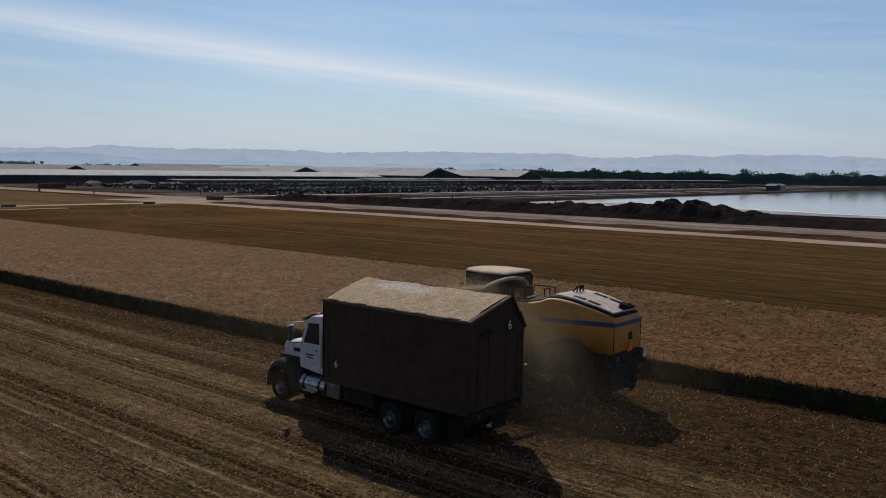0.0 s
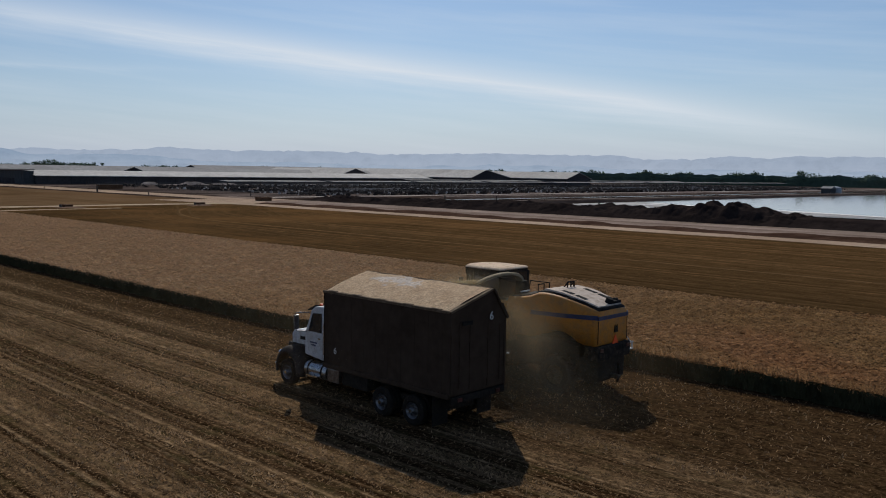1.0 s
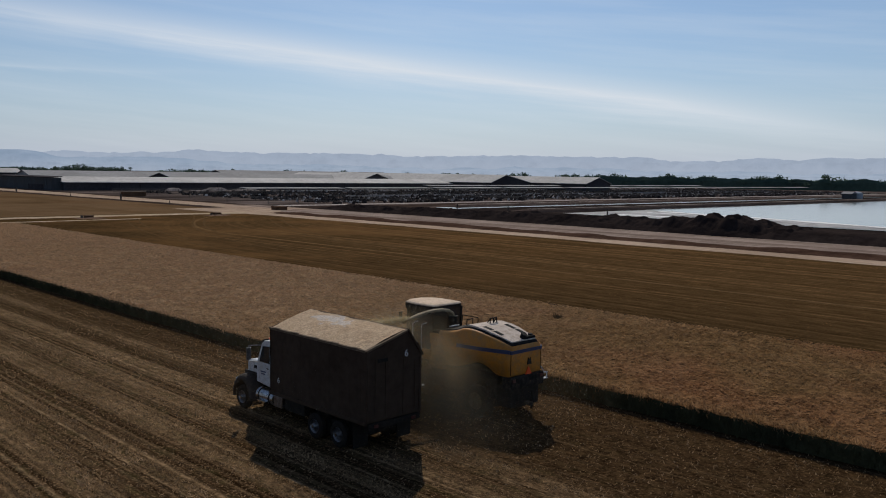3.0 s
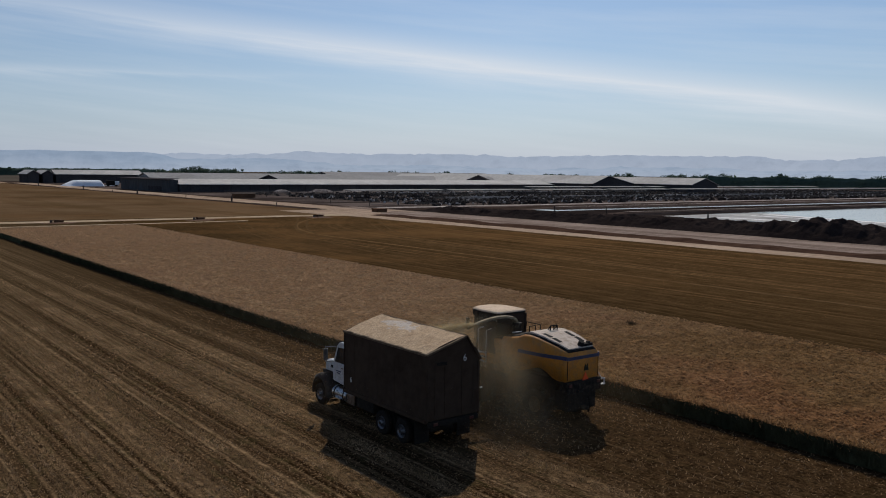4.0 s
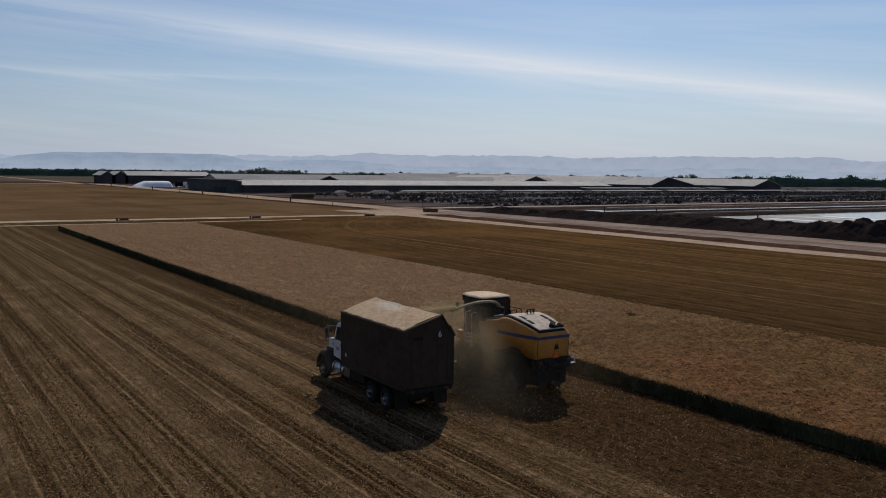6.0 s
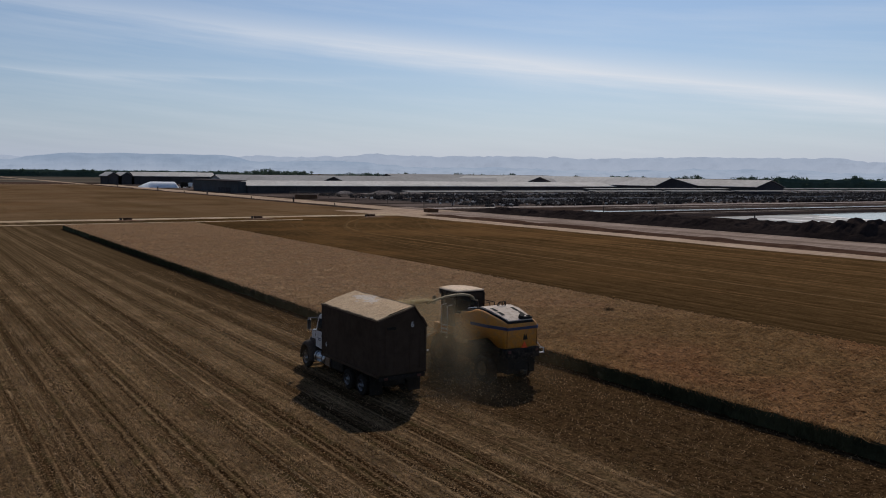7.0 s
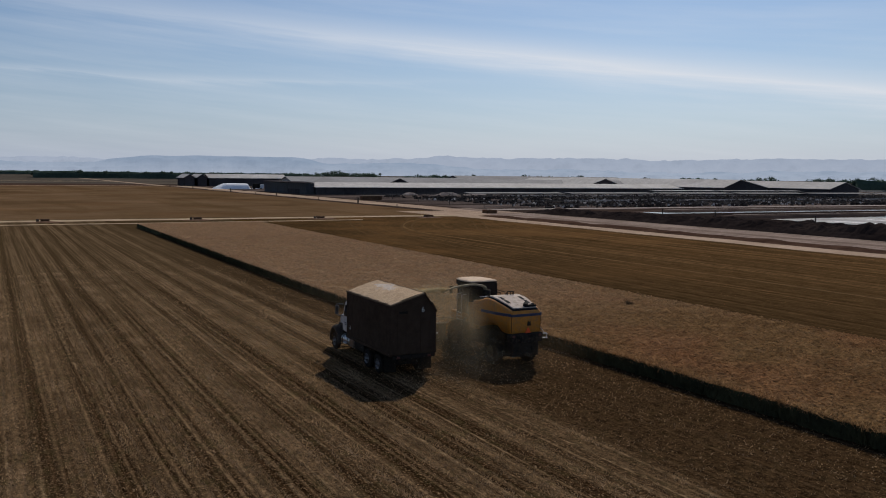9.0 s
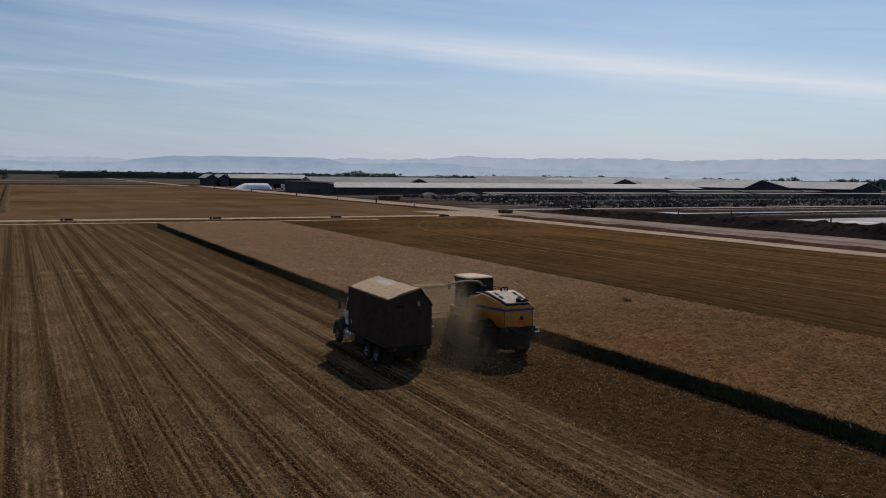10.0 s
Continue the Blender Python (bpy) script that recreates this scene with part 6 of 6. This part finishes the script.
    tube(bm, [(7.02, 1.60, z0), (7.02, 1.42, z0 + 0.24)], 0.025)
    tube(bm, [(7.46, 1.60, z0), (7.46, 1.42, z0 + 0.24)], 0.025)
    part("camera_guard", bm, M["grille"], t, "small black guard frame")
    bm = bmesh.new()
    tube(bm, [(7.8, 2.9, 3.55), (7.8, 2.9, 3.92), (7.8, 3.9, 3.92), (7.8, 4.0, 3.3)], 0.022)
    tube(bm, [(7.1, 2.95, 3.55), (7.1, 2.95, 3.90), (7.5, 2.95, 3.90), (7.5, 2.95, 3.55)], 0.022)
    part("hand_rail", bm, M["grille"], t)
    part("deck_walkway", block(6.0, 7.95, 3.35, 4.2, 3.25, 3.36, bev=0.02), M["black_trim"], t)
    part("walkway_edge", block(6.05, 6.65, 3.0, 3.06, 3.66, 3.71, bev=0.01), M["silver"], t)
    part("mid_housing", block(5.95, 7.95, 3.4, 4.3, 1.6, 3.25, bev=0.10), M["yellow"], t, "yellow housing behind the cab")
    # cab
    bm = bmesh.new()
    lo = [(5.92, 4.15), (7.92, 4.15), (8.02, 5.6), (7.6, 6.35), (6.3, 6.35), (5.86, 5.6)]
    hi = [(6.06, 4.12), (7.96, 4.12), (8.02, 5.6), (7.60, 6.15), (6.40, 6.15), (6.02, 5.6)]
    loft(bm, [[(x, y, 2.30) for x, y in lo], [(x, y, 4.32) for x, y in hi]])
    cab = part("cab", bm, M["glass"], t, "dark glazed cab")
    for x, y in ((6.03, 4.14), (7.92, 4.14), (8.00, 5.6), (5.99, 5.6), (6.38, 6.22), (7.58, 6.22)):
        part("cab_post", block(x - 0.05, x + 0.05, y - 0.05, y + 0.05, 2.28, 4.34, bev=0.012), M["black_trim"], cab)
    part("cab_base", block(5.84, 8.04, 4.10, 6.30, 1.95, 2.45, bev=0.06), M["yellow"], cab)
    bm = bmesh.new()
    r0 = [(5.98, 4.10), (6.25, 4.02), (7.8, 4.02), (8.08, 4.12), (8.16, 5.2), (7.98, 6.10), (7.4, 6.52), (6.6, 6.52), (6.02, 6.20), (5.86, 5.2)]
    cx, cy = 7.0, 5.25
    loft(bm, [[(cx + (x - cx) * k, cy + (y - cy) * k, z) for x, y in r0] for k, z in ((0.90, 4.43), (0.93, 4.45), (0.92, 4.48), (0.87, 4.52), (0.70, 4.55))])
    part("cab_roof", bm, M["roof"], cab, "pale dusty cab roof")
    bm = bmesh.new()
    loft(bm, [[(cx + (x - cx) * k, cy + (y - cy) * k, z) for x, y in r0] for k, z in ((0.86, 4.10), (0.91, 4.16), (0.92, 4.42), (0.86, 4.44))])
    part("roof_underside", bm, M["black_trim"], cab)
    for x, y in ((5.62, 5.9), (8.20, 5.9)):
        part("mirror", block(x - 0.10, x + 0.10, y, y + 0.06, 3.55, 4.05, bev=0.02), M["black_trim"], cab)
    bm = bmesh.new()
    for y in (4.35, 4.95):
        tube(bm, [(5.52, y, 1.5), (5.52, y, 3.65), (5.85, y, 3.7)], 0.025)
    for k in range(6):
        cuboid(bm, 5.44, 5.62, 4.35, 4.95, 1.4 + 0.22 * k, 1.44 + 0.22 * k)
    part("ladder", bm, M["silver"], t, "pale access ladder and handrails")
    # spout: turret behind the cab, arched chute out over the truck box
    bm = bmesh.new()
    cyl(bm, (6.94, 3.70, 3.2), (6.94, 3.70, 4.0), 0.30, 0.24, 18)
    part("spout_turret", bm, M["black_trim"], t)
    arc = [(6.94, 3.92), (6.82, 4.16), (6.58, 4.30), (6.15, 4.37), (5.60, 4.38), (5.10, 4.34), (4.65, 4.27), (4.25, 4.18), (3.90, 4.09)]
    secs = []
    for k, (x, z) in enumerate(arc):
        d = Vector((arc[min(k + 1, len(arc) - 1)][0] - arc[max(k - 1, 0)][0], 0, arc[min(k + 1, len(arc) - 1)][1] - arc[max(k - 1, 0)][1])).normalized()
        nrm = Vector((-d.z, 0, d.x)) if d.x > 0 else Vector((d.z, 0, -d.x))
        w, h = 0.15 - 0.008 * k, 0.13 - 0.007 * k
        c = Vector((x, 3.70, z))
        secs.append([c + Vector((0, -w, 0)) - nrm * h * 0.6, c + Vector((0, -w, 0)) + nrm * h * 0.3, c + Vector((0, -w * 0.6, 0)) + nrm * h * 0.5, c + Vector((0, w * 0.6, 0)) + nrm * h * 0.5, c + Vector((0, w, 0)) + nrm * h * 0.3, c + Vector((0, w, 0)) - nrm * h * 0.6])
    spout = part("spout", loft(bmesh.new(), secs), M["spout"], t, "dusty discharge spout over the truck")
    part("spout_flap", block(3.72, 3.92, 3.60, 3.80, 3.99, 4.10, bev=0.03), M["spout"], spout)
    part("spout_ram", tube(bmesh.new(), [(6.3, 3.50, 3.98), (5.2, 3.55, 4.30)], 0.03), M["frame_steel"], spout)
    # feeder house and cutting header in the crop
    bm = bmesh.new()
    prism(bm, [(6.1, 0.9), (7.7, 0.45), (7.7, 1.25), (6.1, 2.0)], "x", 6.2, 7.7, 0.04)
    part("feeder_house", bm, M["yellow"], t)
    head = part("header_frame", block(3.2, 11.55, 7.7, 8.05, 0.25, 1.30, bev=0.05), M["axle_green"], t, "wide dusty cutting header")
    part("header_pan", block(3.2, 11.55, 8.0, 9.35, 0.12, 0.24, bev=0.03), M["axle_green"], head)
    for x in (3.12, 11.5):
        bm = bmesh.new()
        prism(bm, [(7.65, 0.1), (9.7, 0.1), (9.2, 0.75), (8.2, 1.3), (7.65, 1.3)], "x", x, x + 0.12, 0.02)
        part("header_end", bm, M["yellow"], head)
    bm = bmesh.new()
    cyl(bm, (3.3, 8.45, 0.62), (11.45, 8.45, 0.62), 0.28, seg=16)
    part("auger", bm, M["frame_steel"], head)
    for k in range(6):
        a = k * math.pi / 3
        y, z = 9.0 + 0.45 * math.cos(a), 1.0 + 0.45 * math.sin(a)
        part("reel_bar", block(3.3, 11.45, y - 0.03, y + 0.03, z - 0.03, z + 0.03), M["spout"], head)
    return t


harvester()


# ---- dust in the air round the machines ----
def drift(name, puffs, size, material, seed, label):
    """Airborne dust: very many faint specks, gathered in soft puffs of (centre, spread, count)."""
    g = np.random.default_rng(seed)
    pts = []
    for c, s, n in puffs:
        p = g.normal(0, 1, (n, 3)) * np.array(s) + np.array(c)
        pts.append(p[p[:, 2] > 0.05])
    ob = flecks(name, np.concatenate(pts), size, size * 1.08, 0.9, material, seed + 1)
    return tagged(ob, label, "dust", "", "stuff")


drift("dust_cloud", (((4.0, 1.2, 0.9), (0.75, 1.5, 0.8), 327000), ((4.2, 3.0, 2.2), (0.7, 1.1, 0.9), 185000), ((5.0, 6.5, 2.0), (1.1, 1.6, 0.8), 114000),
                     ((4.2, 1.2, 2.2), (0.5, 0.8, 0.8), 185000), ((4.0, 4.5, 3.4), (0.8, 0.8, 0.6), 71000), ((3.2, 3.8, 3.9), (0.8, 0.45, 0.35), 99000),
                     ((4.55, 2.2, 2.1), (0.22, 0.3, 1.0), 64000)),
      0.014, M["dust"], 77, "drifting cloud of tan dust and chaff between truck and harvester")
drift("chaff_stream", (((3.7, 3.7, 4.17), (0.28, 0.09, 0.05), 18000), ((3.0, 3.72, 4.15), (0.35, 0.12, 0.07), 24000), ((2.1, 3.75, 4.10), (0.4, 0.18, 0.11), 26000),
                       ((1.3, 3.8, 4.04), (0.4, 0.26, 0.13), 20000)),
      0.014, M["chaff"], 97, "pale stream of chopped forage blown towards the truck's box")
drift("dust_haze", (((2.6, -1.8, 0.6), (2.2, 1.6, 0.45), 70000), ((-4.0, 10.0, 1.2), (4.0, 5.0, 0.8), 130000),
                    ((3.5, 10.0, 2.6), (3.5, 3.0, 1.2), 100000), ((9.0, 24.0, 1.7), (6.0, 11.0, 0.7), 150000), ((8.0, -1.0, 1.2), (1.6, 1.6, 0.7), 40000)),
      0.030, M["haze"], 87, "thin veil of tan dust drifting over field and crop")
